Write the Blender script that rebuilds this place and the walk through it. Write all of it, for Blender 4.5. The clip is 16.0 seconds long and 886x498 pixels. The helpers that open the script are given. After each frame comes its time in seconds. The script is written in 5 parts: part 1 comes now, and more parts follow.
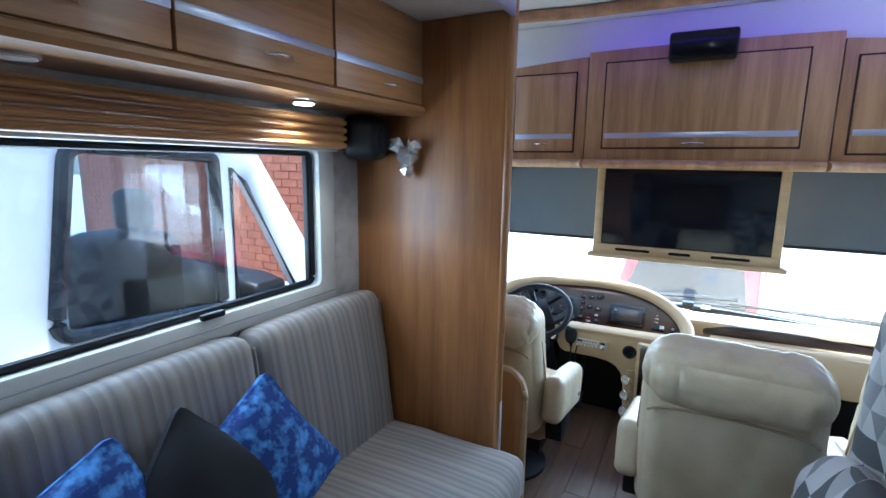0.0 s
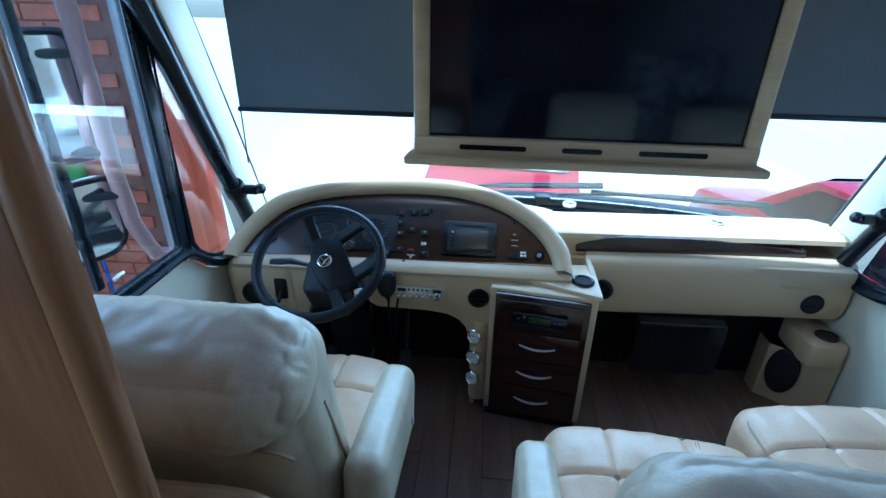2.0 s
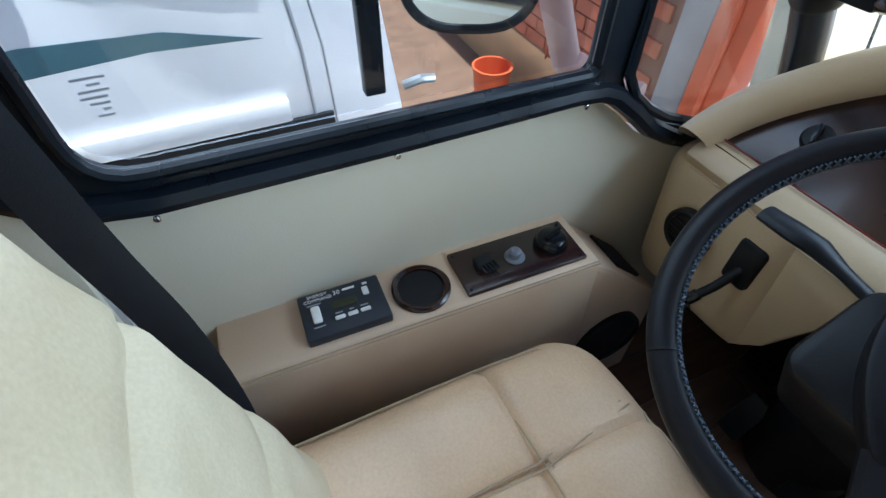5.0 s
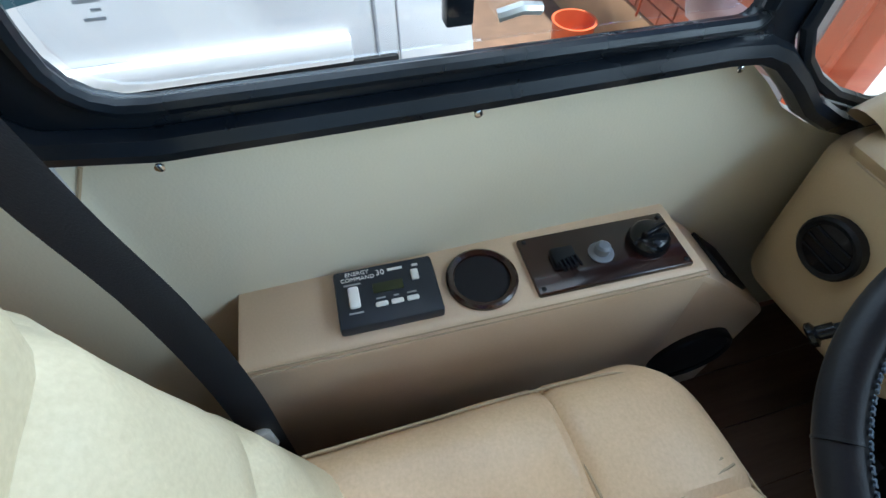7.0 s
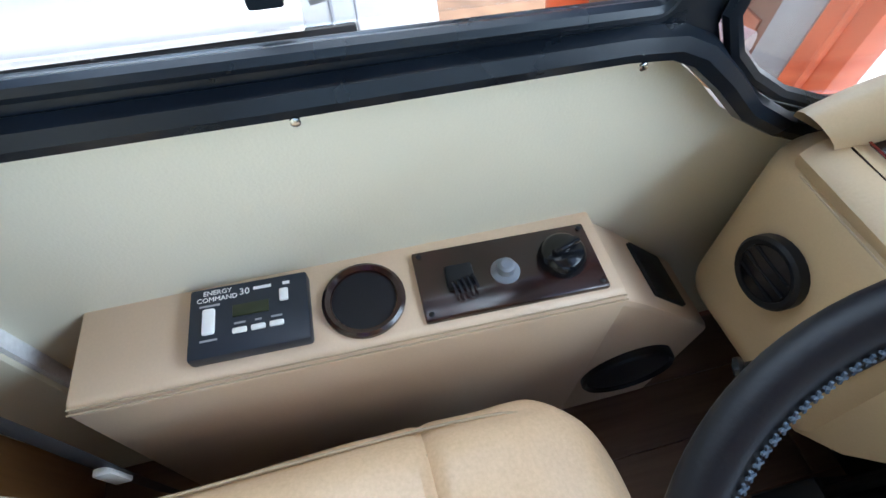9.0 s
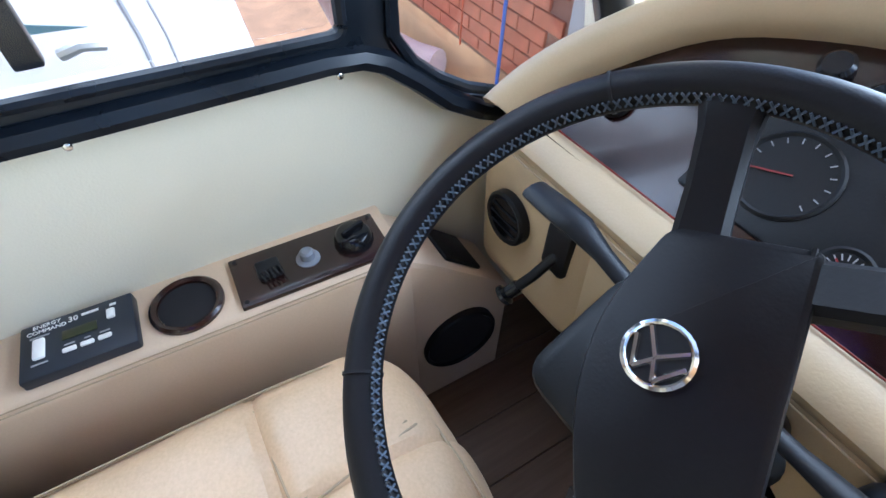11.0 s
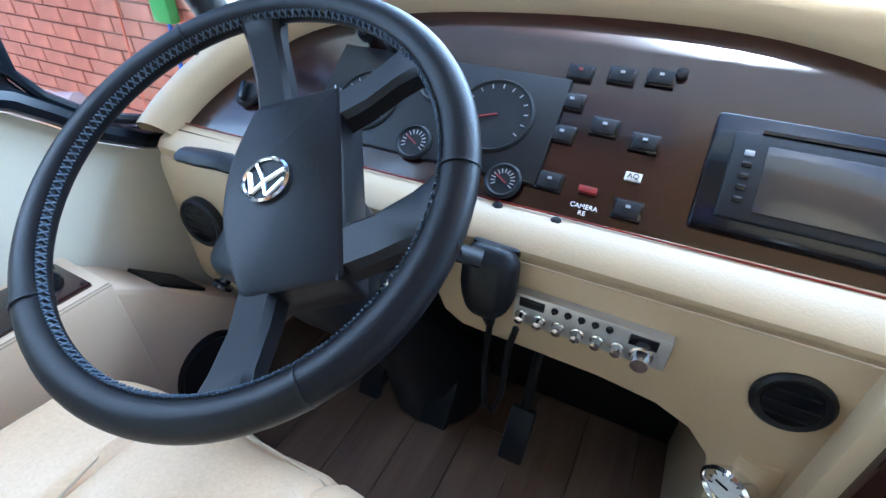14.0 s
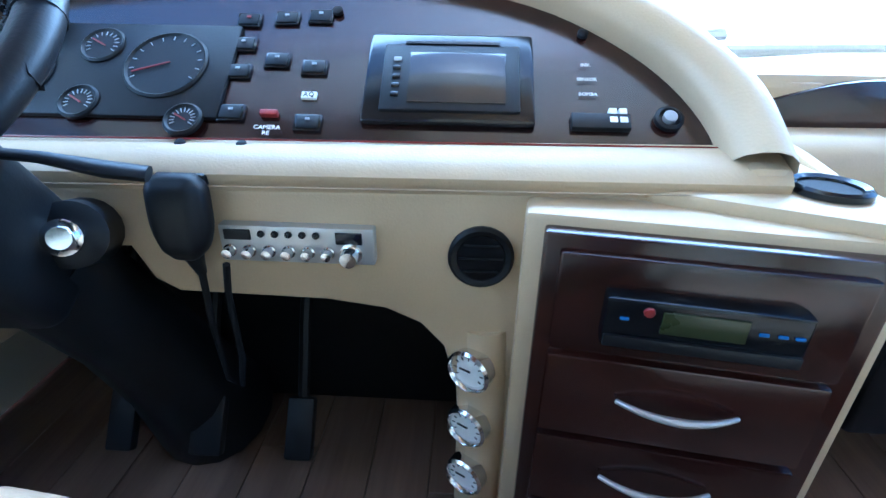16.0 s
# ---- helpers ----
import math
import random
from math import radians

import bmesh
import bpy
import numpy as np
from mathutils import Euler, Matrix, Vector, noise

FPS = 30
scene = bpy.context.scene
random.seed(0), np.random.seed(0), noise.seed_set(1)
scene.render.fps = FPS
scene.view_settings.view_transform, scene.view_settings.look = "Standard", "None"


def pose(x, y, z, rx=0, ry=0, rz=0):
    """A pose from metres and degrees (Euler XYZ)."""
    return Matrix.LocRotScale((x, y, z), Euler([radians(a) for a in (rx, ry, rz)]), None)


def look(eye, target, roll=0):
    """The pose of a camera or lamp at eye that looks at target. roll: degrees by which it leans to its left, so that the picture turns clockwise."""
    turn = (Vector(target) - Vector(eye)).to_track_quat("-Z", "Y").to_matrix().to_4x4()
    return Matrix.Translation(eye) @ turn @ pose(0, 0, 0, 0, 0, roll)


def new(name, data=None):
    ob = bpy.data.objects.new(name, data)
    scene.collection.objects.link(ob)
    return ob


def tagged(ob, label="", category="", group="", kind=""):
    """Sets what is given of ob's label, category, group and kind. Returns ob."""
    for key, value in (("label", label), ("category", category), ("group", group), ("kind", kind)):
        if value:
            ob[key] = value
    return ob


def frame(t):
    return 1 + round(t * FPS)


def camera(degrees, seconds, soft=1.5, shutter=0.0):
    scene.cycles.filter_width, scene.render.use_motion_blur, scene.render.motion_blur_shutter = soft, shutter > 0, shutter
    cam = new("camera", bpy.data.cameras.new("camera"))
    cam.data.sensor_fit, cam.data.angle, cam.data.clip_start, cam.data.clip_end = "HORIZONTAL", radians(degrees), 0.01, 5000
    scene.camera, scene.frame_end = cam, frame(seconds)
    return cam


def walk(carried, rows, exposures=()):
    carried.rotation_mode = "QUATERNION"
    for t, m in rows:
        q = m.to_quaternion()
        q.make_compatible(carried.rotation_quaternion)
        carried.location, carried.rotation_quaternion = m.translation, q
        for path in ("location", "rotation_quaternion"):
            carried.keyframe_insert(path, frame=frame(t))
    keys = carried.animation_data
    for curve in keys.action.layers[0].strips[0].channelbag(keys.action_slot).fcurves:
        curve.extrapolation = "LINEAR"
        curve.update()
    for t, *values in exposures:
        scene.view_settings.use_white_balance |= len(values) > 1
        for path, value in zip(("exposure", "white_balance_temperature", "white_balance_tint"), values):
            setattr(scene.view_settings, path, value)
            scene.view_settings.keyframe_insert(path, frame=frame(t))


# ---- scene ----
cam = camera(84.2, 16.0)
# seconds, eye x y z, yaw, pitch, roll
ROWS = [
    (0.0, 0.069, 0.289, 1.639, 27.61, -9.82, 0.89),
    (0.5, -0.029, 0.586, 1.628, 17.10, -10.81, 0.81),
    (1.0, -0.093, 0.954, 1.643, 12.52, -13.75, 1.07),
    (1.5, -0.145, 1.353, 1.577, 7.47, -20.20, 1.03),
    (1.8, -0.202, 1.547, 1.550, 4.91, -24.27, 1.18),
    (2.0, -0.228, 1.679, 1.527, 4.85, -25.96, 1.10),
    (2.2, -0.253, 1.812, 1.513, 4.82, -27.84, 1.21),
    (2.5, -0.292, 1.966, 1.477, 5.59, -30.99, 1.29),
    (3.0, -0.401, 2.251, 1.431, 10.17, -34.68, 0.76),
    (3.5, -0.528, 2.388, 1.377, 22.72, -37.63, 0.41),
    (3.8, -0.630, 2.473, 1.286, 37.36, -40.51, 0.88),
    (4.0, -0.661, 2.511, 1.241, 44.21, -41.61, 0.85),
    (4.2, -0.690, 2.531, 1.202, 51.58, -42.04, 1.63),
    (4.5, -0.710, 2.569, 1.166, 60.02, -44.45, 1.26),
    (4.7, -0.714, 2.594, 1.152, 62.87, -45.65, 0.68),
    (7.0, -0.845, 2.622, 1.047, 73.49, -52.19, 0.93),
    (7.5, -0.893, 2.659, 1.002, 75.40, -53.50, 1.27),
    (8.0, -0.915, 2.722, 0.987, 76.05, -56.03, 0.98),
    (8.5, -0.918, 2.761, 1.000, 75.92, -56.46, 1.07),
    (10.8, -0.696, 2.877, 1.051, 60.67, -48.52, 1.38),
    (11.0, -0.672, 2.879, 1.058, 59.18, -47.82, 1.07),
    (11.5, -0.599, 2.890, 1.060, 50.20, -44.98, 0.84),
    (12.0, -0.563, 2.886, 1.073, 42.70, -43.17, 0.93),
    (12.5, -0.527, 2.875, 1.082, 36.76, -42.11, 1.01),
    (13.0, -0.500, 2.862, 1.077, 32.50, -40.96, 1.11),
    (13.5, -0.467, 2.843, 1.058, 30.49, -39.78, 0.98),
    (14.0, -0.415, 2.802, 0.987, 26.36, -35.94, 1.27),
    (14.5, -0.397, 2.752, 0.910, 22.09, -31.75, 0.62),
    (15.0, -0.374, 2.728, 0.883, 17.11, -28.70, 0.74),
    (15.5, -0.306, 2.726, 0.876, 13.32, -27.62, 0.48),
    (16.0, -0.247, 2.742, 0.826, 2.61, -26.67, 0.91),
]
# seconds, stops, kelvin, tint
EXPOSURES = [(0.0, 1.7, 5000, 1), (0.5, 1.5, 4750, -2), (1.0, 1.5, 4600, -3), (1.5, 0.95, 4300, -4), (2.5, 0.5, 4050, -7), (3.5, 0.15, 4600, 3), (4.5, 0.55, 5250, 4), (7.0, 0.95, 5600, 0), (7.5, 1.0, 5600, 0), (8.0, 1.35, 5600, 2), (8.5, 1.55, 5700, 4), (11.0, 1.65, 5500, 10), (12.0, 1.8, 5300, 10), (14.0, 2.05, 4800, 4), (16.0, 2.2, 4200, 1)]
SKY, SUN, WINDSCREEN, SIDE, SOFA = 0.15, 5.0, 28.0, 4.6, 4.5
walk(cam, [(t, pose(x, y, z, 90 + pitch, 0, yaw) @ pose(0, 0, 0, 0, 0, roll)) for t, x, y, z, yaw, pitch, roll in ROWS],
     EXPOSURES)

# ---- world and lights ----
world = bpy.data.worlds.new("sky")
scene.world = world
world.use_nodes = True
wn = world.node_tree
sky = wn.nodes.new("ShaderNodeTexSky")
sky.sky_type, sky.sun_disc = "NISHITA", False
sky.sun_elevation, sky.sun_rotation = radians(84), radians(45)
bg = wn.nodes["Background"]
bg.inputs["Strength"].default_value = SKY
wn.links.new(sky.outputs[0], bg.inputs[0])
sun = new("sun", bpy.data.lights.new("sun", "SUN"))
sun.data.energy, sun.data.angle, sun.data.color = SUN, radians(0.6), (1.0, 0.95, 0.88)
sun.matrix_world = look((0.9, 0.8, 14), (0, 0, 0))


def area(name, eye, target, w, h, power, colour=(1, 1, 1)):
    lamp = bpy.data.lights.new(name, "AREA")
    lamp.shape, lamp.size, lamp.size_y, lamp.energy, lamp.color = "RECTANGLE", w, h, power, colour
    ob = new(name, lamp)
    ob.matrix_world = look(eye, target)
    return ob


area("windscreen_daylight", (0, 4.15, 1.25), (0, 3.2, 0.35), 2.3, 0.9, WINDSCREEN, (0.86, 0.94, 1.0))
area("cab_window_daylight", (-1.42, 2.78, 1.3), (0, 2.6, 0.7), 0.8, 0.8, SIDE, (0.88, 0.95, 1.0))
area("sofa_window_daylight", (-1.4, 0.9, 1.42), (0, 0.9, 1.0), 1.5, 0.5, SOFA, (0.9, 0.96, 1.0))


# ---- shapes ----
def to_mesh(name, bm, material, smooth=True, angle=38):
    bmesh.ops.recalc_face_normals(bm, faces=bm.faces)
    me = bpy.data.meshes.new(name)
    bm.to_mesh(me)
    bm.free()
    for m in material if isinstance(material, (list, tuple)) else [material]:
        me.materials.append(m)
    if smooth:
        me.shade_smooth()
        me.set_sharp_from_angle(angle=radians(angle))
    return me


def part(name, bm, material, parent, label=""):
    ob = new(name, to_mesh(name, bm, material))
    ob.parent = parent
    if parent.data is None and parent.name not in LOCAL:
        ob.matrix_parent_inverse = parent.matrix_basis.inverted()
    return tagged(ob, label)


LOCAL = set()


def thing(name, label, category, at=(0, 0, 0), group="", kind="", m=None):
    ob = new(name)
    ob.empty_display_size = 0.1
    if m is not None:
        ob.matrix_basis = m
        LOCAL.add(ob.name)
    else:
        ob.location = at
        ob.matrix_basis = Matrix.Translation(at)
    return tagged(ob, label, category, group, kind)


def single(name, bm, material, label, category, group="", kind=""):
    return tagged(new(name, to_mesh(name, bm, material)), label, category, group, kind)


def xform(bm, m):
    bmesh.ops.transform(bm, matrix=m, verts=bm.verts)
    return bm


def box(x0, x1, y0, y1, z0, z1, bevel=0.0, segs=2):
    bm = bmesh.new()
    bmesh.ops.create_cube(bm, size=1)
    bmesh.ops.transform(bm, verts=bm.verts, matrix=Matrix.LocRotScale(((x0 + x1) / 2, (y0 + y1) / 2, (z0 + z1) / 2), None, (x1 - x0, y1 - y0, z1 - z0)))
    if bevel:
        bmesh.ops.bevel(bm, geom=bm.edges[:], offset=bevel, segments=segs, affect="EDGES", profile=0.5)
    return bm


def place3(axis, a, b, c):
    """A point from two plane coordinates and the depth along the axis."""
    return {"x": (c, a, b), "y": (a, c, b), "z": (a, b, c)}[axis]


def prism(outline, axis, d0, d1, bevel=0.0, holes=()):
    """An outline in the plane across the axis, filled (with holes) and given depth."""
    bm = bmesh.new()
    loops = []
    for ring in (outline, *holes):
        vs = [bm.verts.new(place3(axis, a, b, d0)) for a, b in ring]
        loops += [bm.edges.new((vs[i], vs[(i + 1) % len(vs)])) for i in range(len(vs))]
    if holes:
        bmesh.ops.triangle_fill(bm, use_beauty=True, use_dissolve=False, edges=loops)
    else:
        bm.faces.new(bm.verts[:])
    got = bmesh.ops.extrude_face_region(bm, geom=bm.faces[:])
    move = Vector(place3(axis, 0, 0, d1 - d0))
    bmesh.ops.translate(bm, vec=move, verts=[v for v in got["geom"] if isinstance(v, bmesh.types.BMVert)])
    bmesh.ops.recalc_face_normals(bm, faces=bm.faces)
    if bevel:
        sharp = [e for e in bm.edges if len(e.link_faces) == 2 and e.calc_face_angle(0) > 1.2]
        bmesh.ops.bevel(bm, geom=sharp, offset=bevel, segments=2, affect="EDGES", profile=0.5)
    return bm


def rounded(points, r, n=5):
    """A polygon with its corners rounded; r is one radius or one for each corner."""
    out, count = [], len(points)
    for i, p in enumerate(points):
        rad = r[i] if isinstance(r, (list, tuple)) else r
        p, a, b = Vector(p), Vector(points[i - 1]), Vector(points[(i + 1) % count])
        if rad <= 0:
            out.append(tuple(p))
            continue
        da, db = (a - p), (b - p)
        rad = min(rad, da.length * 0.49, db.length * 0.49)
        s, e = p + da.normalized() * rad, p + db.normalized() * rad
        for k in range(n + 1):
            u = k / n
            out.append(tuple((1 - u) ** 2 * s + 2 * u * (1 - u) * p + u * u * e))
    return out


def rect(a0, a1, b0, b1):
    return [(a0, b0), (a1, b0), (a1, b1), (a0, b1)]


def tube(points, r, seg=10, closed=False, flat=1.0):
    """A round bar along points; r is one radius or one for each point."""
    bm = bmesh.new()
    pts = [Vector(p) for p in points]
    n, rings, up = len(pts), [], Vector((0, 0, 1))
    for i, p in enumerate(pts):
        nxt = pts[(i + 1) % n] if closed or i < n - 1 else p
        prv = pts[i - 1] if closed or i > 0 else p
        t = (nxt - prv).normalized()
        side = t.cross(up)
        side = side.normalized() if side.length > 0.05 else t.cross(Vector((0, 1, 0))).normalized()
        top = side.cross(t).normalized()
        rad = r[i] if isinstance(r, (list, tuple)) else r
        rings.append([bm.verts.new(p + rad * (math.cos(a) * side + flat * math.sin(a) * top)) for a in [2 * math.pi * k / seg for k in range(seg)]])
    for i in range(n if closed else n - 1):
        a, b = rings[i], rings[(i + 1) % n]
        for k in range(seg):
            bm.faces.new((a[k], a[(k + 1) % seg], b[(k + 1) % seg], b[k]))
    if not closed:
        bm.faces.new(rings[0][::-1])
        bm.faces.new(rings[-1])
    return bm


def lathe(profile, m=None, seg=24):
    """A turned shape: (radius, height) pairs about z, then put at m."""
    bm = bmesh.new()
    rings = [[bm.verts.new((max(r, 1e-4) * math.cos(2 * math.pi * k / seg), max(r, 1e-4) * math.sin(2 * math.pi * k / seg), h)) for k in range(seg)] for r, h in profile]
    for a, b in zip(rings, rings[1:]):
        for k in range(seg):
            bm.faces.new((a[k], a[(k + 1) % seg], b[(k + 1) % seg], b[k]))
    bm.faces.new(rings[0][::-1])
    bm.faces.new(rings[-1])
    return xform(bm, m) if m else bm


def aim(at, normal, spin=0):
    """A pose whose z points along the normal."""
    q = Vector(normal).to_track_quat("Z", "Y")
    return Matrix.Translation(at) @ q.to_matrix().to_4x4() @ pose(0, 0, 0, 0, 0, spin)


def cushion(sx, sy, sz, r=0.05, puff=0.02, n=14, wrinkle=0.0, seed=0, m=None, seams_x=(), seams_y=(), depth=0.012, power=2.0):
    """A padded block centred on its middle, with rounded edges, a domed skin, seams pulled in and soft folds."""
    bm = bmesh.new()
    bmesh.ops.create_cube(bm, size=2)
    bmesh.ops.subdivide_edges(bm, edges=bm.edges[:], cuts=n, use_grid_fill=True)
    hx, hy, hz = sx / 2, sy / 2, sz / 2
    for v in bm.verts:
        p = Vector((v.co.x * hx, v.co.y * hy, v.co.z * hz))
        core = Vector((max(-hx + r, min(hx - r, p.x)), max(-hy + r, min(hy - r, p.y)), max(-hz + r, min(hz - r, p.z))))
        off = p - core
        q = core + (off.normalized() * r if off.length > 1e-6 else off)
        u, w, h = v.co.x, v.co.y, v.co.z
        dome = (1 - min(1, abs(u)) ** power) * (1 - min(1, abs(w)) ** power)
        side = (1 - abs(h) ** 2)
        q.z += puff * dome * h
        q.x += 0.35 * puff * side * (1 - w * w) * u
        q.y += 0.35 * puff * side * (1 - u * u) * w
        if h > 0.3:
            for sxv in seams_x:
                q.z -= depth * math.exp(-((q.x - sxv) / 0.007) ** 2)
            for syv in seams_y:
                q.z -= depth * math.exp(-((q.y - syv) / 0.007) ** 2)
        if wrinkle:
            f = noise.noise(Vector((q.x * 9 + seed, q.y * 5 - seed, q.z * 6))) + 0.5 * noise.noise(Vector((q.x * 21 + seed, q.y * 13, q.z * 17 + seed)))
            q += wrinkle * f * off.normalized() if off.length > 1e-6 else Vector((0, 0, wrinkle * f * h))
        v.co = q
    return xform(bm, m) if m else bm


def words(text, size, m, material, parent, name="lettering", extrude=0.0004):
    cu = bpy.data.curves.new(name, "FONT")
    cu.body, cu.size, cu.align_x, cu.align_y, cu.extrude, cu.resolution_u = text, size, "CENTER", "CENTER", extrude, 2
    cu.materials.append(material)
    ob = new(name, cu)
    ob.parent = parent
    if parent.data is None and parent.name not in LOCAL:
        ob.matrix_parent_inverse = parent.matrix_basis.inverted()
    ob.matrix_basis = m
    return ob


# ---- materials ----
def material(name, base, rough=0.5, metal=0.0, var=0.12, scale=6.0, fine=120.0, bump=0.05, coat=0.0, spec=0.5, stretch=(1, 1, 1), tint=None, sheen=0.0, dist=0.002):
    """A surface with coarse stains, fine grain and relief, in metres."""
    m = bpy.data.materials.new(name)
    m.use_nodes = True
    nt = m.node_tree
    b = nt.nodes["Principled BSDF"]
    b.inputs["Metallic"].default_value = metal
    b.inputs["Coat Weight"].default_value = coat
    b.inputs["Coat Roughness"].default_value = 0.08
    b.inputs["Specular IOR Level"].default_value = spec
    b.inputs["Sheen Weight"].default_value = sheen
    co = nt.nodes.new("ShaderNodeTexCoord")
    mp = nt.nodes.new("ShaderNodeMapping")
    mp.inputs["Scale"].default_value = stretch
    nt.links.new(co.outputs["Object"], mp.inputs["Vector"])
    big, small = nt.nodes.new("ShaderNodeTexNoise"), nt.nodes.new("ShaderNodeTexNoise")
    big.inputs["Scale"].default_value, small.inputs["Scale"].default_value = scale, fine
    big.inputs["Detail"].default_value, small.inputs["Detail"].default_value = 6, 3
    mix = nt.nodes.new("ShaderNodeMath")
    mix.operation = "MULTIPLY_ADD"
    mix.inputs[1].default_value = 0.35
    nt.links.new(mp.outputs[0], big.inputs["Vector"])
    nt.links.new(mp.outputs[0], small.inputs["Vector"])
    nt.links.new(small.outputs[0], mix.inputs[0])
    nt.links.new(big.outputs[0], mix.inputs[2])
    ramp = nt.nodes.new("ShaderNodeValToRGB")
    dark = [max(0, c * (1 - var)) for c in base]
    light = [min(1, c * (1 + var)) for c in (tint or base)]
    ramp.color_ramp.elements[0].color, ramp.color_ramp.elements[0].position = (*dark, 1), 0.42
    ramp.color_ramp.elements[1].color, ramp.color_ramp.elements[1].position = (*light, 1), 0.92
    nt.links.new(mix.outputs[0], ramp.inputs[0])
    nt.links.new(ramp.outputs[0], b.inputs["Base Color"])
    mr = nt.nodes.new("ShaderNodeMapRange")
    mr.inputs["To Min"].default_value, mr.inputs["To Max"].default_value = max(0.02, rough - 0.08), min(1, rough + 0.1)
    nt.links.new(big.outputs[0], mr.inputs["Value"])
    nt.links.new(mr.outputs[0], b.inputs["Roughness"])
    if bump:
        bp = nt.nodes.new("ShaderNodeBump")
        bp.inputs["Strength"].default_value, bp.inputs["Distance"].default_value = bump, dist
        nt.links.new(small.outputs[0], bp.inputs["Height"])
        nt.links.new(bp.outputs[0], b.inputs["Normal"])
    return m


def bumpier(m, scale, strength, dist, kind="ShaderNodeTexVoronoi"):
    """Adds a coarser leather or weave relief on top of the fine one."""
    nt = m.node_tree
    b = nt.nodes["Principled BSDF"]
    old = b.inputs["Normal"].links[0].from_socket if b.inputs["Normal"].links else None
    tex, bp, co = nt.nodes.new(kind), nt.nodes.new("ShaderNodeBump"), nt.nodes.new("ShaderNodeTexCoord")
    tex.inputs["Scale"].default_value = scale
    bp.inputs["Strength"].default_value, bp.inputs["Distance"].default_value = strength, dist
    nt.links.new(co.outputs["Object"], tex.inputs["Vector"])
    nt.links.new(tex.outputs[0], bp.inputs["Height"])
    if old:
        nt.links.new(old, bp.inputs["Normal"])
    nt.links.new(bp.outputs[0], b.inputs["Normal"])
    return m


def wood(name, dark, light, rough, axis, coat=0.25, rings=9.0):
    """Long-grained wood: bands along one axis, with finer pores."""
    stretch = [14.0, 14.0, 14.0]
    stretch["xyz".index(axis)] = 0.9
    m = material(name, light, rough, var=0.0, scale=1.2, fine=9.0, bump=0.04, coat=coat, stretch=stretch)
    nt = m.node_tree
    ramp = [n for n in nt.nodes if n.type == "VALTORGB"][0]
    e = ramp.color_ramp.elements
    e[0].color, e[0].position = (*dark, 1), 0.45
    e[1].color, e[1].position = (*light, 1), 0.85
    return m


def glow(name, colour, strength):
    m = bpy.data.materials.new(name)
    m.use_nodes = True
    b = m.node_tree.nodes["Principled BSDF"]
    b.inputs["Base Color"].default_value = (*colour, 1)
    b.inputs["Emission Color"].default_value = (*colour, 1)
    b.inputs["Emission Strength"].default_value = strength
    return m


def striped(name, colours, axis, period, rough=0.9):
    """Woven stripes of uneven widths across one axis."""
    m = material(name, (0.4, 0.38, 0.36), rough, fine=420, bump=0.25, sheen=0.15)
    nt = m.node_tree
    b = nt.nodes["Principled BSDF"]
    co, sep, mul, fr = nt.nodes.new("ShaderNodeTexCoord"), nt.nodes.new("ShaderNodeSeparateXYZ"), nt.nodes.new("ShaderNodeMath"), nt.nodes.new("ShaderNodeMath")
    nt.links.new(co.outputs["Object"], sep.inputs[0])
    mul.operation, mul.inputs[1].default_value, fr.operation = "MULTIPLY", 1.0 / period, "FRACT"
    nt.links.new(sep.outputs["XYZ".index(axis)], mul.inputs[0])
    nt.links.new(mul.outputs[0], fr.inputs[0])
    ramp = nt.nodes.new("ShaderNodeValToRGB")
    el = ramp.color_ramp.elements
    for i, (at, c) in enumerate(colours):
        e = el[i] if i < 2 else el.new(at)
        e.position, e.color = at, (*c, 1)
    nz = [n for n in nt.nodes if n.type == "TEX_NOISE"][1]
    mix = nt.nodes.new("ShaderNodeMixRGB")
    mix.blend_type, mix.inputs[0].default_value = "MULTIPLY", 0.35
    nt.links.new(fr.outputs[0], ramp.inputs[0])
    nt.links.new(ramp.outputs[0], mix.inputs[1])
    nt.links.new(nz.outputs[0], mix.inputs[2])
    nt.links.new(mix.outputs[0], b.inputs["Base Color"])
    return m


def glass(name, tint=(1, 1, 1), rough=0.0):
    m = bpy.data.materials.new(name)
    m.use_nodes = True
    nt = m.node_tree
    nt.nodes.clear()
    out, tr, gl, mx, fr, pw = [nt.nodes.new("ShaderNode" + k) for k in ("OutputMaterial", "BsdfTransparent", "BsdfGlossy", "MixShader", "LayerWeight", "MapRange")]
    tr.inputs[0].default_value = (*tint, 1)
    gl.inputs["Roughness"].default_value = rough
    fr.inputs[0].default_value = 0.18
    pw.inputs["To Min"].default_value, pw.inputs["To Max"].default_value = 0.03, 0.45
    nt.links.new(fr.outputs["Facing"], pw.inputs["Value"])
    nt.links.new(pw.outputs[0], mx.inputs[0])
    nt.links.new(tr.outputs[0], mx.inputs[1])
    nt.links.new(gl.outputs[0], mx.inputs[2])
    nt.links.new(mx.outputs[0], out.inputs[0])
    return m


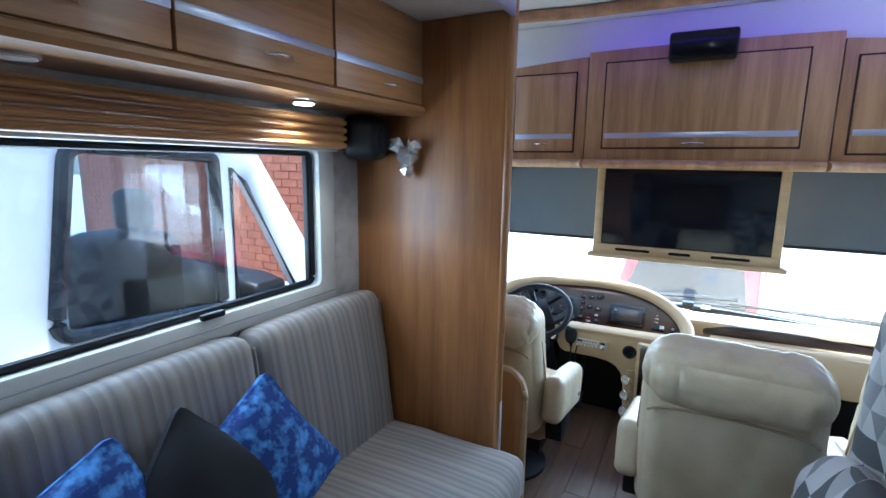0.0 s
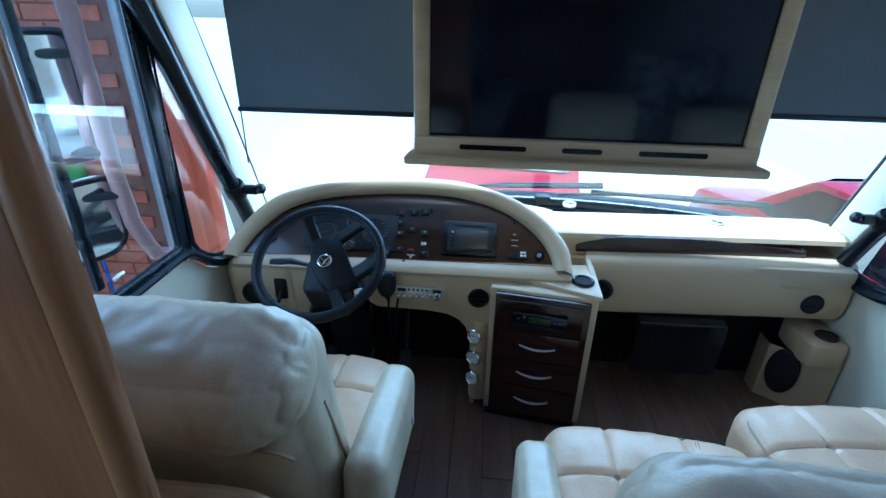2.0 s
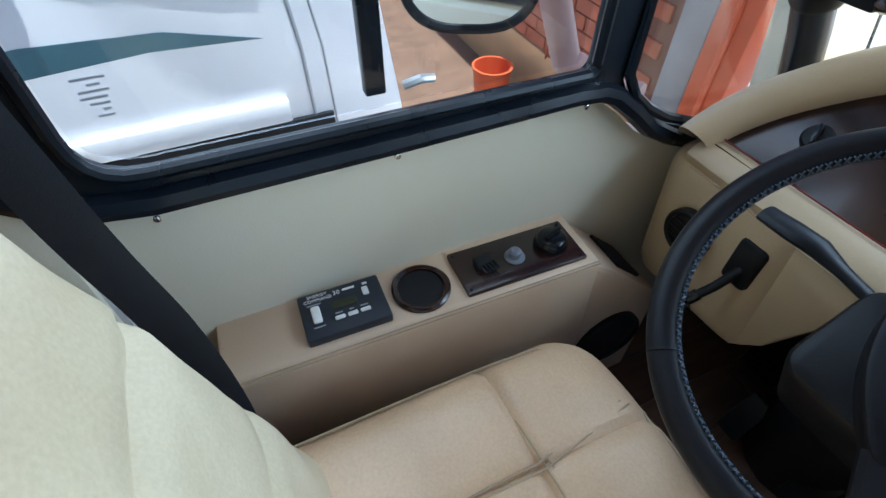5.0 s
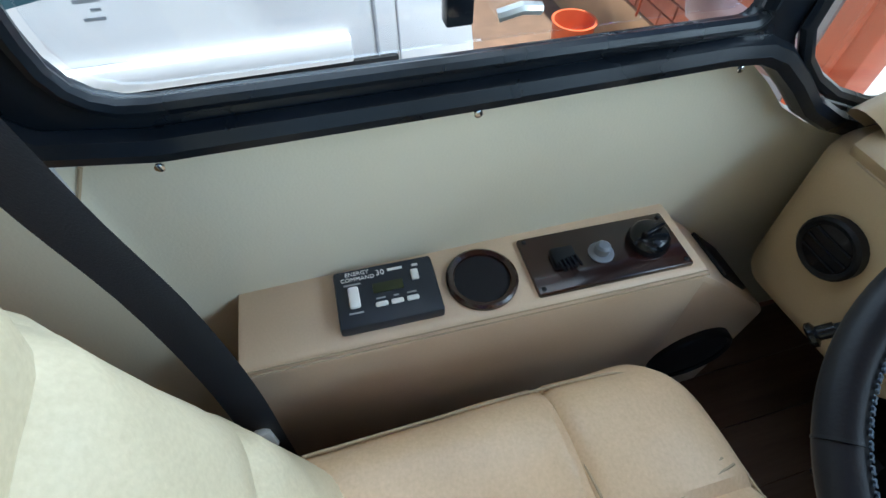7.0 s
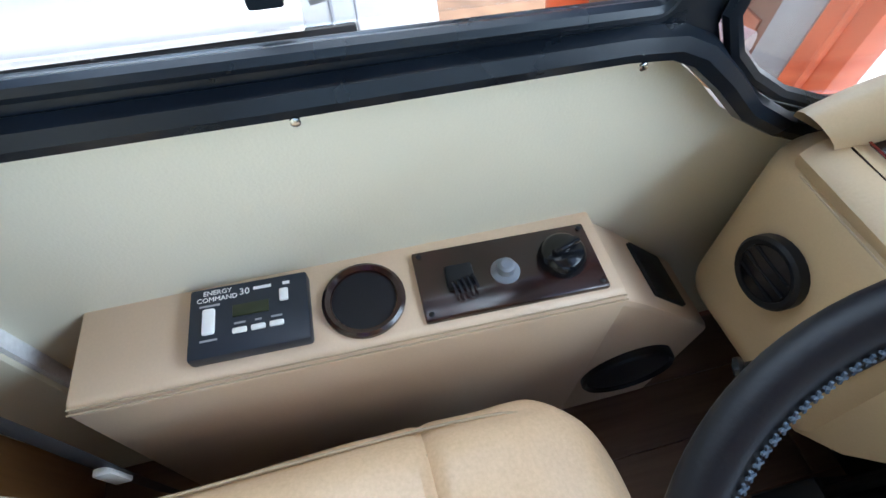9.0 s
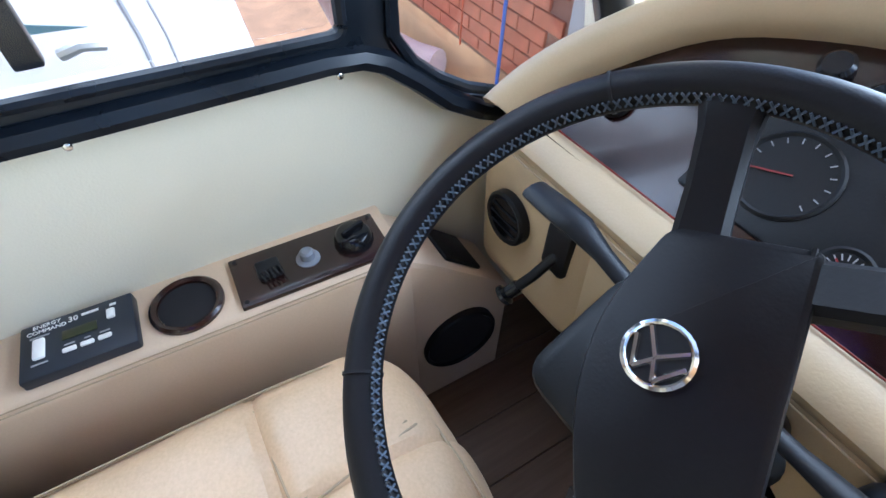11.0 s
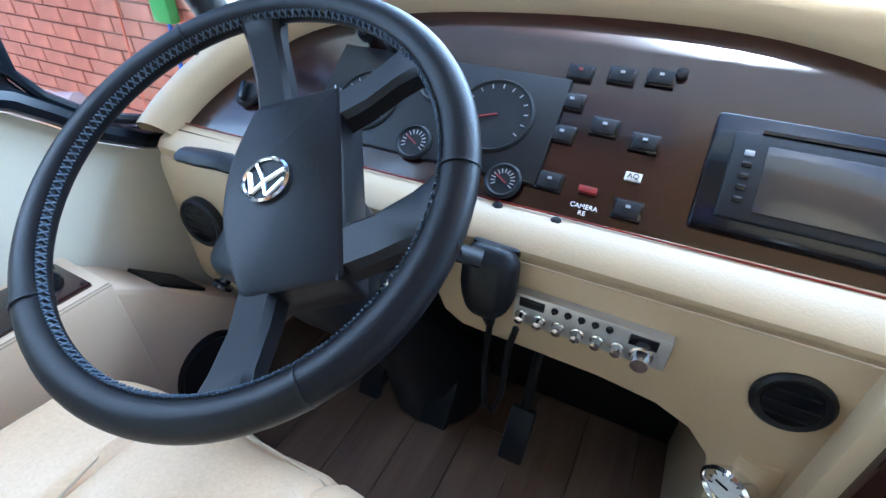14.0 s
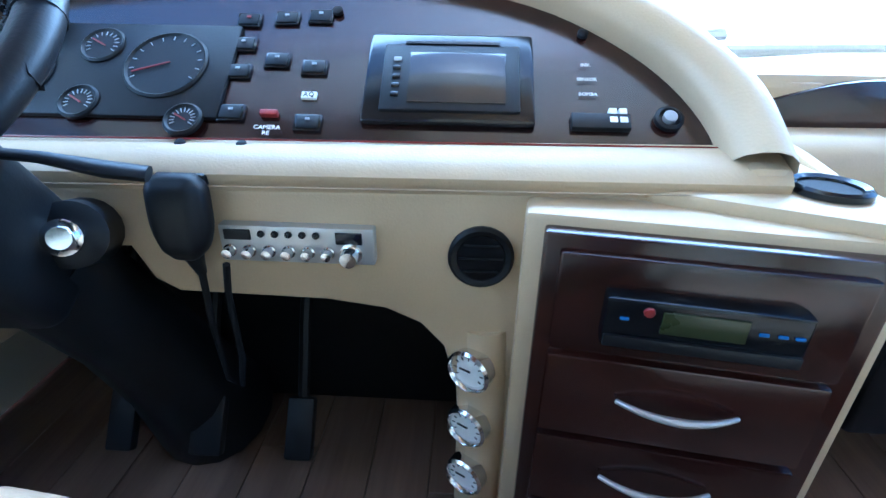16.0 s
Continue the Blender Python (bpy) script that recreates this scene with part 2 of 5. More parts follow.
HONEY_H = wood("honey_wood_level", (0.30, 0.145, 0.055), (0.52, 0.29, 0.12), 0.32, "y")
HONEY_X = wood("honey_wood_across", (0.31, 0.165, 0.066), (0.54, 0.325, 0.15), 0.32, "z")
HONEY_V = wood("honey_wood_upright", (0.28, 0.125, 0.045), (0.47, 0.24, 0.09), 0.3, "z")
# honey wood for the partition, darkened in colour for its backlit side
SHADED_PARTITION_WOOD = wood("shaded_honey_satin_wood", (0.21, 0.085, 0.028), (0.39, 0.175, 0.06), 0.36, "z", coat=0.08)
PALE_WOOD = wood("pale_lacquered_wood", (0.48, 0.345, 0.18), (0.62, 0.46, 0.26), 0.35, "x")
BURL = wood("dark_burl_lacquer", (0.010, 0.0042, 0.0036), (0.032, 0.009, 0.006), 0.2, "x", coat=0.2)
GROOVE = material("dark_groove", (0.05, 0.025, 0.015), 0.7)
METAL_STRIP = material("brushed_aluminium_strip", (0.62, 0.66, 0.78), 0.3, 0.6, 0.05, bump=0.02)
CHROME = material("chrome", (0.78, 0.78, 0.78), 0.14, 1.0, 0.05, bump=0)
SILVER = material("silver_plastic", (0.55, 0.55, 0.53), 0.35, 0.6, 0.06, bump=0.02)
LEATHER = bumpier(material("cream_leather", (0.55, 0.46, 0.29), 0.38, var=0.12, scale=5, fine=260, bump=0.14, tint=(0.63, 0.55, 0.39)), 190, 0.12, 0.0012)
SEAT_LEATHER = bumpier(material("tan_cream_leather", (0.58, 0.39, 0.22), 0.38, var=0.14, scale=4, fine=230, bump=0.14, tint=(0.65, 0.47, 0.30)), 150, 0.06, 0.001)
CONSOLE_LEATHER = bumpier(material("tan_console_leather", (0.64, 0.49, 0.34), 0.42, var=0.08, scale=3, fine=300, bump=0.08), 260, 0.05, 0.001)
LEATHER = bumpier(LEATHER, 13, 0.45, 0.012, "ShaderNodeTexNoise")
SEAT_LEATHER = bumpier(SEAT_LEATHER, 13, 0.35, 0.010, "ShaderNodeTexNoise")
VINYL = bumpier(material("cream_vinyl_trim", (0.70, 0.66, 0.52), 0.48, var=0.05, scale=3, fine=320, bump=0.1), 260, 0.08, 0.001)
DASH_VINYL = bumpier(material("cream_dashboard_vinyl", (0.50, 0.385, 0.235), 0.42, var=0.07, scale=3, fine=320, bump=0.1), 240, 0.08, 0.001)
SEAM = material("stitched_seam", (0.40, 0.31, 0.2), 0.7)
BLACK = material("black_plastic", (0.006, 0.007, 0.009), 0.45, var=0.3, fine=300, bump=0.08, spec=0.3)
GLOSS_BLACK = material("glossy_black_plastic", (0.006, 0.007, 0.009), 0.15, var=0.3, bump=0.0, spec=0.35)
RUBBER = material("black_window_frame_paint", (0.006, 0.009, 0.014), 0.28, var=0.35, scale=9, fine=200, bump=0.06, spec=0.35)
WHEEL_LEATHER = bumpier(material("black_wheel_leather", (0.007, 0.007, 0.009), 0.42, var=0.25, fine=300, bump=0.1, spec=0.22), 420, 0.08, 0.0005)
SCREEN = material("dark_screen_glass", (0.006, 0.008, 0.014), 0.08, var=0.2, bump=0.0)
LCD = material("grey_lcd_film", (0.04, 0.036, 0.033), 0.06, var=0.1, bump=0.0)
GREEN_LCD = material("olive_lcd", (0.026, 0.033, 0.011), 0.3, var=0.1, bump=0)
BLIND = bumpier(material("grey_roller_blind", (0.10, 0.115, 0.13), 0.85, var=0.08, fine=500, bump=0.15), 600, 0.1, 0.0006)
WHITE_TEXT = material("white_print", (0.85, 0.85, 0.83), 0.6, bump=0)
GREY_TEXT = material("grey_print", (0.35, 0.36, 0.38), 0.6, bump=0)
RED_PLASTIC = material("red_plastic", (0.22, 0.02, 0.02), 0.35, bump=0)
CEILING_CLOTH = bumpier(material("off_white_ceiling_cloth", (0.72, 0.72, 0.69), 0.9, var=0.04, fine=300, bump=0.2), 120, 0.1, 0.001)
WALL_CLOTH = bumpier(material("pale_grey_swirl_wallpaper", (0.56, 0.56, 0.57), 0.75, var=0.3, scale=11, fine=160, bump=0.1), 40, 0.05, 0.001)
FRAME_GREY = material("grey_white_window_plastic", (0.62, 0.63, 0.60), 0.4, var=0.05, bump=0.02)
SOFA_STRIPE = striped("beige_grey_striped_upholstery", [(0.0, (0.40, 0.37, 0.33)), (0.16, (0.29, 0.27, 0.255)), (0.24, (0.41, 0.38, 0.35)), (0.36, (0.255, 0.24, 0.24)), (0.44, (0.36, 0.33, 0.30)), (0.58, (0.43, 0.40, 0.37)), (0.68, (0.31, 0.27, 0.24)), (0.8, (0.39, 0.36, 0.33)), (0.93, (0.28, 0.26, 0.255))], "Y", 0.12)
PILLOW_BLUE = bumpier(material("blue_patterned_cushion_cloth", (0.006, 0.045, 0.26), 0.7, var=0.2, scale=26, fine=70, bump=0.2, tint=(0.10, 0.27, 0.62)), 300, 0.2, 0.001)
for ramp_ in [n for n in PILLOW_BLUE.node_tree.nodes if n.type == "VALTORGB"]:
    ramp_.color_ramp.elements[0].position, ramp_.color_ramp.elements[1].position = 0.62, 0.86
PILLOW_BLACK = material("black_cushion_cloth", (0.008, 0.008, 0.011), 0.9, var=0.3, fine=300, bump=0.2)
FLOOR_WOOD = wood("brown_plank_floor", (0.10, 0.062, 0.040), (0.19, 0.122, 0.080), 0.45, "y", coat=0.1)
GLASS = glass("clear_window_glass", (0.97, 0.985, 1.0))
CRYSTAL = material("faceted_clear_plastic", (0.75, 0.76, 0.8), 0.06, 0.75, 0.3, scale=40, bump=0.0)
MIRROR = material("mirror_glass", (0.85, 0.87, 0.88), 0.02, 1.0, 0.02, bump=0)
BELT = bumpier(material("dark_blue_belt_webbing", (0.025, 0.033, 0.05), 0.6, var=0.15, fine=500, bump=0.3), 700, 0.3, 0.0006)
RED_PAINT = material("red_car_paint", (0.42, 0.012, 0.02), 0.22, var=0.08, bump=0.0, coat=0.6)
WHITE_PAINT = material("white_vehicle_paint", (0.80, 0.80, 0.80), 0.25, var=0.03, scale=2, bump=0.0, coat=0.4)
PINK_PAINT = material("faded_pink_white_paint", (0.36, 0.21, 0.19), 0.4, var=0.08, bump=0.02)
TEAL_PAINT = material("teal_stripe_paint", (0.08, 0.17, 0.20), 0.3, var=0.05, bump=0)
TYRE = material("tyre_rubber", (0.02, 0.02, 0.02), 0.8)
ORANGE_PAINT = material("orange_red_pipe_paint", (0.62, 0.12, 0.04), 0.4, var=0.15, bump=0.05)
CONCRETE = material("grey_concrete", (0.36, 0.36, 0.35), 0.85, var=0.15, fine=60, bump=0.3)
BRICK = material("orange_red_brick", (0.42, 0.135, 0.07), 0.85, var=0.25, scale=8, fine=90, bump=0.4)
MORTAR = material("brown_mortar", (0.24, 0.12, 0.08), 0.95, var=0.15, fine=140, bump=0.3)
PLASTER = material("tan_plaster", (0.44, 0.26, 0.13), 0.9, var=0.15, fine=60, bump=0.3)
# brown paving, base colour darkened to carry the shade along the wall
SHADED_PAVING = material("shaded_brown_paving", (0.17, 0.10, 0.06), 0.85, var=0.25, scale=6, fine=90, bump=0.3, dist=0.004)
GRAVEL = material("pale_gravel_ground", (0.62, 0.60, 0.56), 0.95, var=0.25, scale=20, fine=160, bump=0.5, dist=0.01)
GREEN = material("green_bristles", (0.10, 0.35, 0.06), 0.8)
BLUE_POLE = material("blue_pole_paint", (0.04, 0.12, 0.5), 0.4)
LAMP_LIT = glow("lit_lamp_diffuser", (1.0, 0.93, 0.8), 9.0)
LED_BLUE = glow("blue_led_strip", (0.12, 0.05, 1.0), 0.9)


# ---- structure ----
def structure(name, bm, mat, label, category):
    return single(name, bm, mat, label, category, kind="structure")


WX = 1.25
floor = structure("floor", box(-1.3, 1.3, -1.6, 3.95, -0.06, -0.012), MORTAR, "dark underlay beneath a brown plank floor", "floor")
side_out = [(-1.6, 0.0), (2.38, 0.0), (2.38, 2.42), (-1.6, 2.42)]
structure("wall_left", prism([(y, z) for y, z in side_out], "x", -1.29, -WX + 0.02, holes=[rect(-0.02, 1.72, 1.17, 1.68)]), WALL_CLOTH, "pale grey swirl-patterned wall beside the sofa", "wall")
structure("wall_right", prism(side_out, "x", WX - 0.02, 1.29), WALL_CLOTH, "pale grey wall beside the dinette", "wall")
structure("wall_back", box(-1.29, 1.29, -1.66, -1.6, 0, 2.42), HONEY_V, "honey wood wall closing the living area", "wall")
structure("ceiling", box(-1.3, 1.3, -1.6, 3.6, 2.36, 2.4), CEILING_CLOTH, "off-white cloth ceiling", "ceiling")
structure("trim_ceiling_front", tube([(-1.2, 2.62, 2.34), (-0.5, 2.7, 2.335), (0.5, 2.7, 2.335), (1.2, 2.62, 2.34)], 0.028, 10), HONEY_X, "rounded honey wood ceiling moulding", "trim")
structure("trim_led", box(-0.9, 1.2, 2.3, 2.33, 2.345, 2.358), LED_BLUE, "blue light strip along the ceiling edge", "led strip")

# brow panel behind the front cabinets
structure("wall_front_upper", box(-1.28, 1.28, 2.96, 3.5, 1.72, 2.36, 0.01), CEILING_CLOTH, "pale panel above the windscreen", "wall")
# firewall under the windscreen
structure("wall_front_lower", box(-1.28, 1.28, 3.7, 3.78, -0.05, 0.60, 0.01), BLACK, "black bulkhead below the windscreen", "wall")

# side window bands of the cab, left and right
LOW = [(2.36, 0.80), (2.40, 0.765), (2.48, 0.752), (2.75, 0.75), (3.04, 0.752), (3.085, 0.748), (3.115, 0.735), (3.16, 0.70), (3.21, 0.655), (3.27, 0.62), (3.34, 0.592), (3.42, 0.576), (3.52, 0.572), (3.62, 0.585)]
MAIN_HOLE = rounded([(2.43, 0.808), (3.065, 0.80), (3.065, 1.68), (2.43, 1.68)], [0.06, 0.015, 0.03, 0.05])
QUARTER_HOLE = [(3.13, 0.775), (3.155, 0.735), (3.19, 0.705), (3.24, 0.675), (3.31, 0.648), (3.40, 0.632), (3.49, 0.63), (3.535, 0.645), (3.55, 0.68), (3.40, 1.05), (3.24, 1.40), (3.14, 1.62)]
for sx, side in ((-1, "left"), (1, "right")):
    x0, x1 = sorted((sx * 1.225, sx * 1.248))
    structure("window_1" if sx < 0 else "window_2", prism(LOW + [(3.60, 0.72), (3.44, 1.12), (3.26, 1.55), (3.2, 1.72), (2.36, 1.72)], "x", x0, x1, 0.008, holes=[MAIN_HOLE, QUARTER_HOLE]), RUBBER, "black painted cab side window frame with stepped sill", "window frame")
    win = bpy.data.objects["window_1" if sx < 0 else "window_2"]
    # raised inner lip round the sill
    lip = [(sx * 1.222, y, z + 0.02) for y, z in LOW]
    part("sill", tube(lip, 0.016, 8), RUBBER, win)
    part("bead", tube([(sx * 1.222, y, z + 0.012) for y, z in QUARTER_HOLE], 0.009, 8, closed=True), RUBBER, win)
    part("bead", tube([(sx * 1.222, y, z) for y, z in MAIN_HOLE], 0.008, 8, closed=True), RUBBER, win)
    part("mullion", box(*sorted((sx * 1.262, sx * 1.28)), 2.745, 2.772, 0.815, 1.68, 0.003), RUBBER, win)
    for y0, y1, hole in ((0, 0, MAIN_HOLE), (0, 0, QUARTER_HOLE)):
        pane = part("pane", prism(hole, "x", *sorted((sx * 1.254, sx * 1.258))), GLASS, win)
        pane.visible_shadow = False
    if sx < 0:
        for y, z in ((2.479, 0.757), (2.761, 0.757), (3.049, 0.757)):
            part("screw", lathe([(0.0042, 0), (0.0042, 0.002), (0.0025, 0.003)], aim((-1.205, y, z + 0.004), (1, 0, 0)), 12), CHROME, win)
        for k, (dy, w) in enumerate(((0.0, 0.05), (0.004, 0.02), (0.0, 0.045), (-0.004, 0.04), (0.0, 0.03), (0.006, 0.012), (0.0, 0.025))):
            part("etched_mark", box(-1.2535, -1.2525, 2.475 + 0.6 * (dy - w / 2), 2.475 + 0.6 * (dy + w / 2), 0.902 - 0.0065 * k, 0.9045 - 0.0065 * k), GREY_TEXT, win)
        part("latch", tube([(-1.25, 2.79, 0.828), (-1.245, 2.81, 0.835), (-1.25, 2.83, 0.83)], 0.006, 8), SILVER, win)
    # upholstered panel below the sill, with the wall behind it
    low = [(y, z - 0.004) for y, z in LOW]
    structure("wall_cab_" + side, prism([(2.2, 0.0), (3.72, 0.0), (3.72, 0.60)] + low[::-1] + [(2.2, 0.80)], "x", *sorted((sx * WX, sx * 1.29))), VINYL, "cream vinyl cab side panel", "wall")
    structure("trim_panel_seam_" + side, tube([(sx * 1.249, 2.40, 0.74), (sx * 1.249, 2.32, 0.60), (sx * 1.249, 2.25, 0.48)], 0.0022, 6), SEAM, "stitched seam of the side panel", "seam")
    # slanting black bar and the cream pillar in front of it
    structure("trim_bar_" + side, tube([(sx * 1.2, 3.02, 1.66), (sx * 1.2, 3.16, 1.40), (sx * 1.2, 3.33, 1.05), (sx * 1.195, 3.46, 0.80), (sx * 1.2, 3.55, 0.62)], 0.03, 10), RUBBER, "slanting black bar at the cab corner", "bar")
    structure("pillar_" + side, prism([(3.56, 0.56), (3.76, 0.60), (3.55, 1.10), (3.30, 1.70), (3.1, 1.74), (3.22, 1.5), (3.44, 1.05)], "x", *sorted((sx * 1.215, sx * 1.30)), 0.01), VINYL, "cream windscreen pillar", "pillar")
    clip = thing("pillar_clip", "black plastic clamp on the cab corner bar", "clamp", (sx * 1.165, 3.40, 0.885))
    part("collar", lathe([(0.036, -0.03), (0.04, -0.02), (0.04, 0.02), (0.036, 0.03)], aim((sx * 1.19, 3.415, 0.885), (0, 0.45, -0.9)), 16), BLACK, clip)
    part("lever", box(*sorted((sx * 1.10, sx * 1.18)), 3.405, 3.43, 0.87, 0.905, 0.006), BLACK, clip)
    part("knob", lathe([(0.012, 0), (0.02, 0.01), (0.02, 0.03), (0.01, 0.036)], aim((sx * 1.105, 3.415, 0.89), (-sx, -0.3, 0.3)), 14), GLOSS_BLACK, clip)


# windscreen: bowed glass between rubber beads
def bow(x, y_mid, y_end, half=1.25):
    return y_mid - (y_mid - y_end) * (x / half) ** 2


def sheet(lower, upper, thick=0.006):
    bm = bmesh.new()
    rows = []
    for shift in (0, thick):
        rows.append([(bm.verts.new((a[0], a[1] + shift, a[2])), bm.verts.new((b[0], b[1] + shift, b[2]))) for a, b in zip(lower, upper)])
    n = len(lower)
    for i in range(n - 1):
        bm.faces.new((rows[0][i][0], rows[0][i + 1][0], rows[0][i + 1][1], rows[0][i][1]))
        bm.faces.new((rows[1][i][0], rows[1][i][1], rows[1][i + 1][1], rows[1][i + 1][0]))
    return bm


xs = [-1.24 + 2.48 * k / 16 for k in range(17)]
ws_low = [(x, bow(x, 4.02, 3.72), 0.68) for x in xs]
ws_high = [(x * 0.99, bow(x, 3.58, 3.32), 1.74) for x in xs]
ws = structure("window_3", tube(ws_low, 0.03, 10), RUBBER, "wide bowed windscreen with black rubber surround", "windscreen")
pane = part("pane", sheet(ws_low, ws_high), GLASS, ws)
pane.visible_shadow = False
for sx in (-1, 1):
    part("bead", tube([(sx * 1.232, 3.735, 0.69), (sx * 1.232, 3.57, 1.09), (sx * 1.228, 3.36, 1.55), (sx * 1.225, 3.30, 1.74)], 0.011, 8), RUBBER, ws)
part("cowl", prism([(x, bow(x, 4.0, 3.72)) for x in xs] + [(x, bow(x, 4.28, 4.0)) for x in xs[::-1]], "z", 0.60, 0.645, 0.01), BLACK, ws, "black cowl outside the glass")

# ---- front cabinets above the windscreen ----
def pull(parent, centre, along, out, half=0.045, mat=CHROME):
    """A bowed drawer pull between two studs."""
    c, a, o = Vector(centre), Vector(along).normalized(), Vector(out).normalized()
    pts = [c + a * half * u + o * (0.006 + 0.020 * (1 - u * u)) for u in [k / 5 - 1 for k in range(11)]]
    part("handle", tube(pts, [0.003 + 0.0022 * (1 - abs(k / 5 - 1)) for k in range(11)], 10), mat, parent, "chrome bow handle")


def front_cabinet(x0, x1, top, doors, y=2.888):
    cab = thing("overhead_cabinet", "honey wood overhead cabinet with a metal strip across its door", "cabinet", ((x0 + x1) / 2, y, 1.66), "cabinets above the windscreen")
    z0 = 1.668
    rise = [(x0, top[0])] + [(x0 + (x1 - x0) * k / 8, top[0] + (top[1] - top[0]) * k / 8 + top[2] * math.sin(math.pi * k / 8)) for k in range(1, 8)] + [(x1, top[1])]
    part("body", prism([(x0, z0), (x1, z0)] + rise[::-1], "y", y, 3.3, 0.004), HONEY_X, cab)
    for a0, a1, b0, b1 in doors:
        part("groove", prism(rect(a0 - 0.008, a1 + 0.008, b0 - 0.008, b1 + 0.008), "y", y - 0.003, y + 0.01), GROOVE, cab)
        door = part("door", prism(rect(a0, a1, b0, b1), "y", y - 0.011, y + 0.01, 0.003), HONEY_X, cab)
        part("strip", box(a0 + 0.006, a1 - 0.006, y - 0.0135, y - 0.008, 1.778, 1.803, 0.001), METAL_STRIP, door, "brushed metal strip")
        pull(door, ((a0 + a1) / 2, y - 0.012, 1.752), (1, 0, 0), (0, -1, 0))
    return cab


front_cabinet(-1.24, -0.49, (2.10, 2.175, 0.01), [(-0.86, -0.545, 1.716, 2.10)])
front_cabinet(-0.485, 0.525, (2.195, 2.195, 0.006), [(-0.396, 0.413, 1.734, 2.134)])
front_cabinet(0.53, 1.24, (2.165, 2.06, 0.012), [(0.582, 0.965, 1.708, 2.09)])
valance = thing("windscreen_valance", "honey wood valance with a rounded front rail under the cabinets", "valance", (0, 2.8, 1.65))
for pts in ([(-1.24, 2.80, 1.652), (-0.5, 2.80, 1.652), (-0.462, 2.776, 1.652)], [(-0.46, 2.775, 1.652), (0.5, 2.775, 1.652)], [(0.502, 2.776, 1.652), (0.54, 2.80, 1.652), (1.24, 2.80, 1.652)]):
    part("rail", tube(pts, 0.028, 12, flat=0.75), HONEY_X, valance)
part("shelf", box(-1.24, 1.24, 2.79, 3.30, 1.645, 1.666, 0.003), HONEY_X, valance)

speaker = thing("centre_speaker", "small black box speaker on the cabinet", "speaker", (0.02, 2.9, 2.13))
part("housing", box(-0.122, 0.150, 2.80, 2.90, 2.112, 2.232, 0.012), BLACK, speaker)
part("grille", box(-0.112, 0.140, 2.794, 2.80, 2.122, 2.222, 0.002), GLOSS_BLACK, speaker)

tv = thing("television", "black flat television in a pale wooden frame", "television", (0, 2.9, 1.18))
part("screen", box(-0.368, 0.369, 2.872, 2.91, 1.25, 1.66, 0.003), SCREEN, tv, "dark switched-off screen")
part("backing", box(-0.40, 0.402, 2.895, 2.96, 1.206, 1.66, 0.004), PALE_WOOD, tv)
part("stile", box(-0.405, -0.368, 2.862, 2.90, 1.206, 1.66, 0.006), PALE_WOOD, tv)
part("stile", box(0.369, 0.406, 2.862, 2.90, 1.206, 1.66, 0.006), PALE_WOOD, tv)
part("rail", box(-0.405, 0.406, 2.858, 2.902, 1.204, 1.252, 0.006), PALE_WOOD, tv)
part("ledge", prism(rounded([(-0.428, 2.835), (0.430, 2.835), (0.415, 2.97), (-0.413, 2.97)], 0.008), "z", 1.186, 1.207, 0.006), PALE_WOOD, tv)
for a, b in ((-0.293, -0.132), (-0.047, 0.047), (0.132, 0.289)):
    part("slot", prism(rounded(rect(a, b, 1.224, 1.236), 0.006), "y", 2.8555, 2.865), GLOSS_BLACK, tv, "black slot")

for x0, x1, low, tip in ((-1.072, -0.41, 1.217, 0.0), (0.42, 1.062, 1.252, 0.075)):
    bl = thing("roller_blind", "grey roller blind half lowered over the windscreen", "blind", ((x0 + x1) / 2, 3.32, 1.2), "windscreen blinds")
    part("cloth", prism([(x0, low), (x1 - tip, low), (x1, 1.66), (x0, 1.66)], "y", 3.322, 3.326), BLIND, bl)
    part("bar", box(x0 - 0.006, x1 - tip + 0.006, 3.316, 3.332, low - 0.012, low + 0.004, 0.003), BLACK, bl)
    part("roller", tube([(x0, 3.328, 1.648), (x1, 3.328, 1.648)], 0.02, 12), BLACK, bl)
    part("guide", tube([(x0 - 0.004, 3.334, low), (x0 - 0.012, 3.344, low - 0.2)], 0.0025, 6), BLACK, bl)

# ---- dashboard ----
RED_TRIM = material("dark_red_inlay", (0.16, 0.015, 0.01), 0.25, bump=0)
PA, PB = 2.4966, 1.2147


def panel(x, z, lift=0.0):
    """A point on the sloping instrument panel, lifted towards the driver."""
    n = Vector((0, -1, PB)).normalized()
    return Vector((x, PA + PB * z, z)) + n * lift


PN = Vector((0, -1, PB)).normalized()
PUP = Vector((0, PB, 1)).normalized()
PM = Matrix((Vector((1, 0, 0)), PUP, PN)).transposed().to_4x4()


def on_panel(x, z, lift=0.0):
    return Matrix.Translation(panel(x, z, lift)) @ PM


INNER = [(-1.155, 0.650), (-1.135, 0.690), (-1.095, 0.735), (-1.02, 0.790), (-0.93, 0.820), (-0.80, 0.842), (-0.60, 0.856), (-0.40, 0.858), (-0.27, 0.846), (-0.15, 0.820), (-0.06, 0.782), (0.0, 0.742), (0.035, 0.700), (0.048, 0.660)]
OUTER = [(-1.207, 0.645), (-1.195, 0.69), (-1.155, 0.745), (-1.07, 0.815), (-0.95, 0.852), (-0.80, 0.878), (-0.60, 0.892), (-0.40, 0.894), (-0.26, 0.882), (-0.12, 0.852), (-0.01, 0.808), (0.06, 0.760), (0.10, 0.715), (0.112, 0.650)]


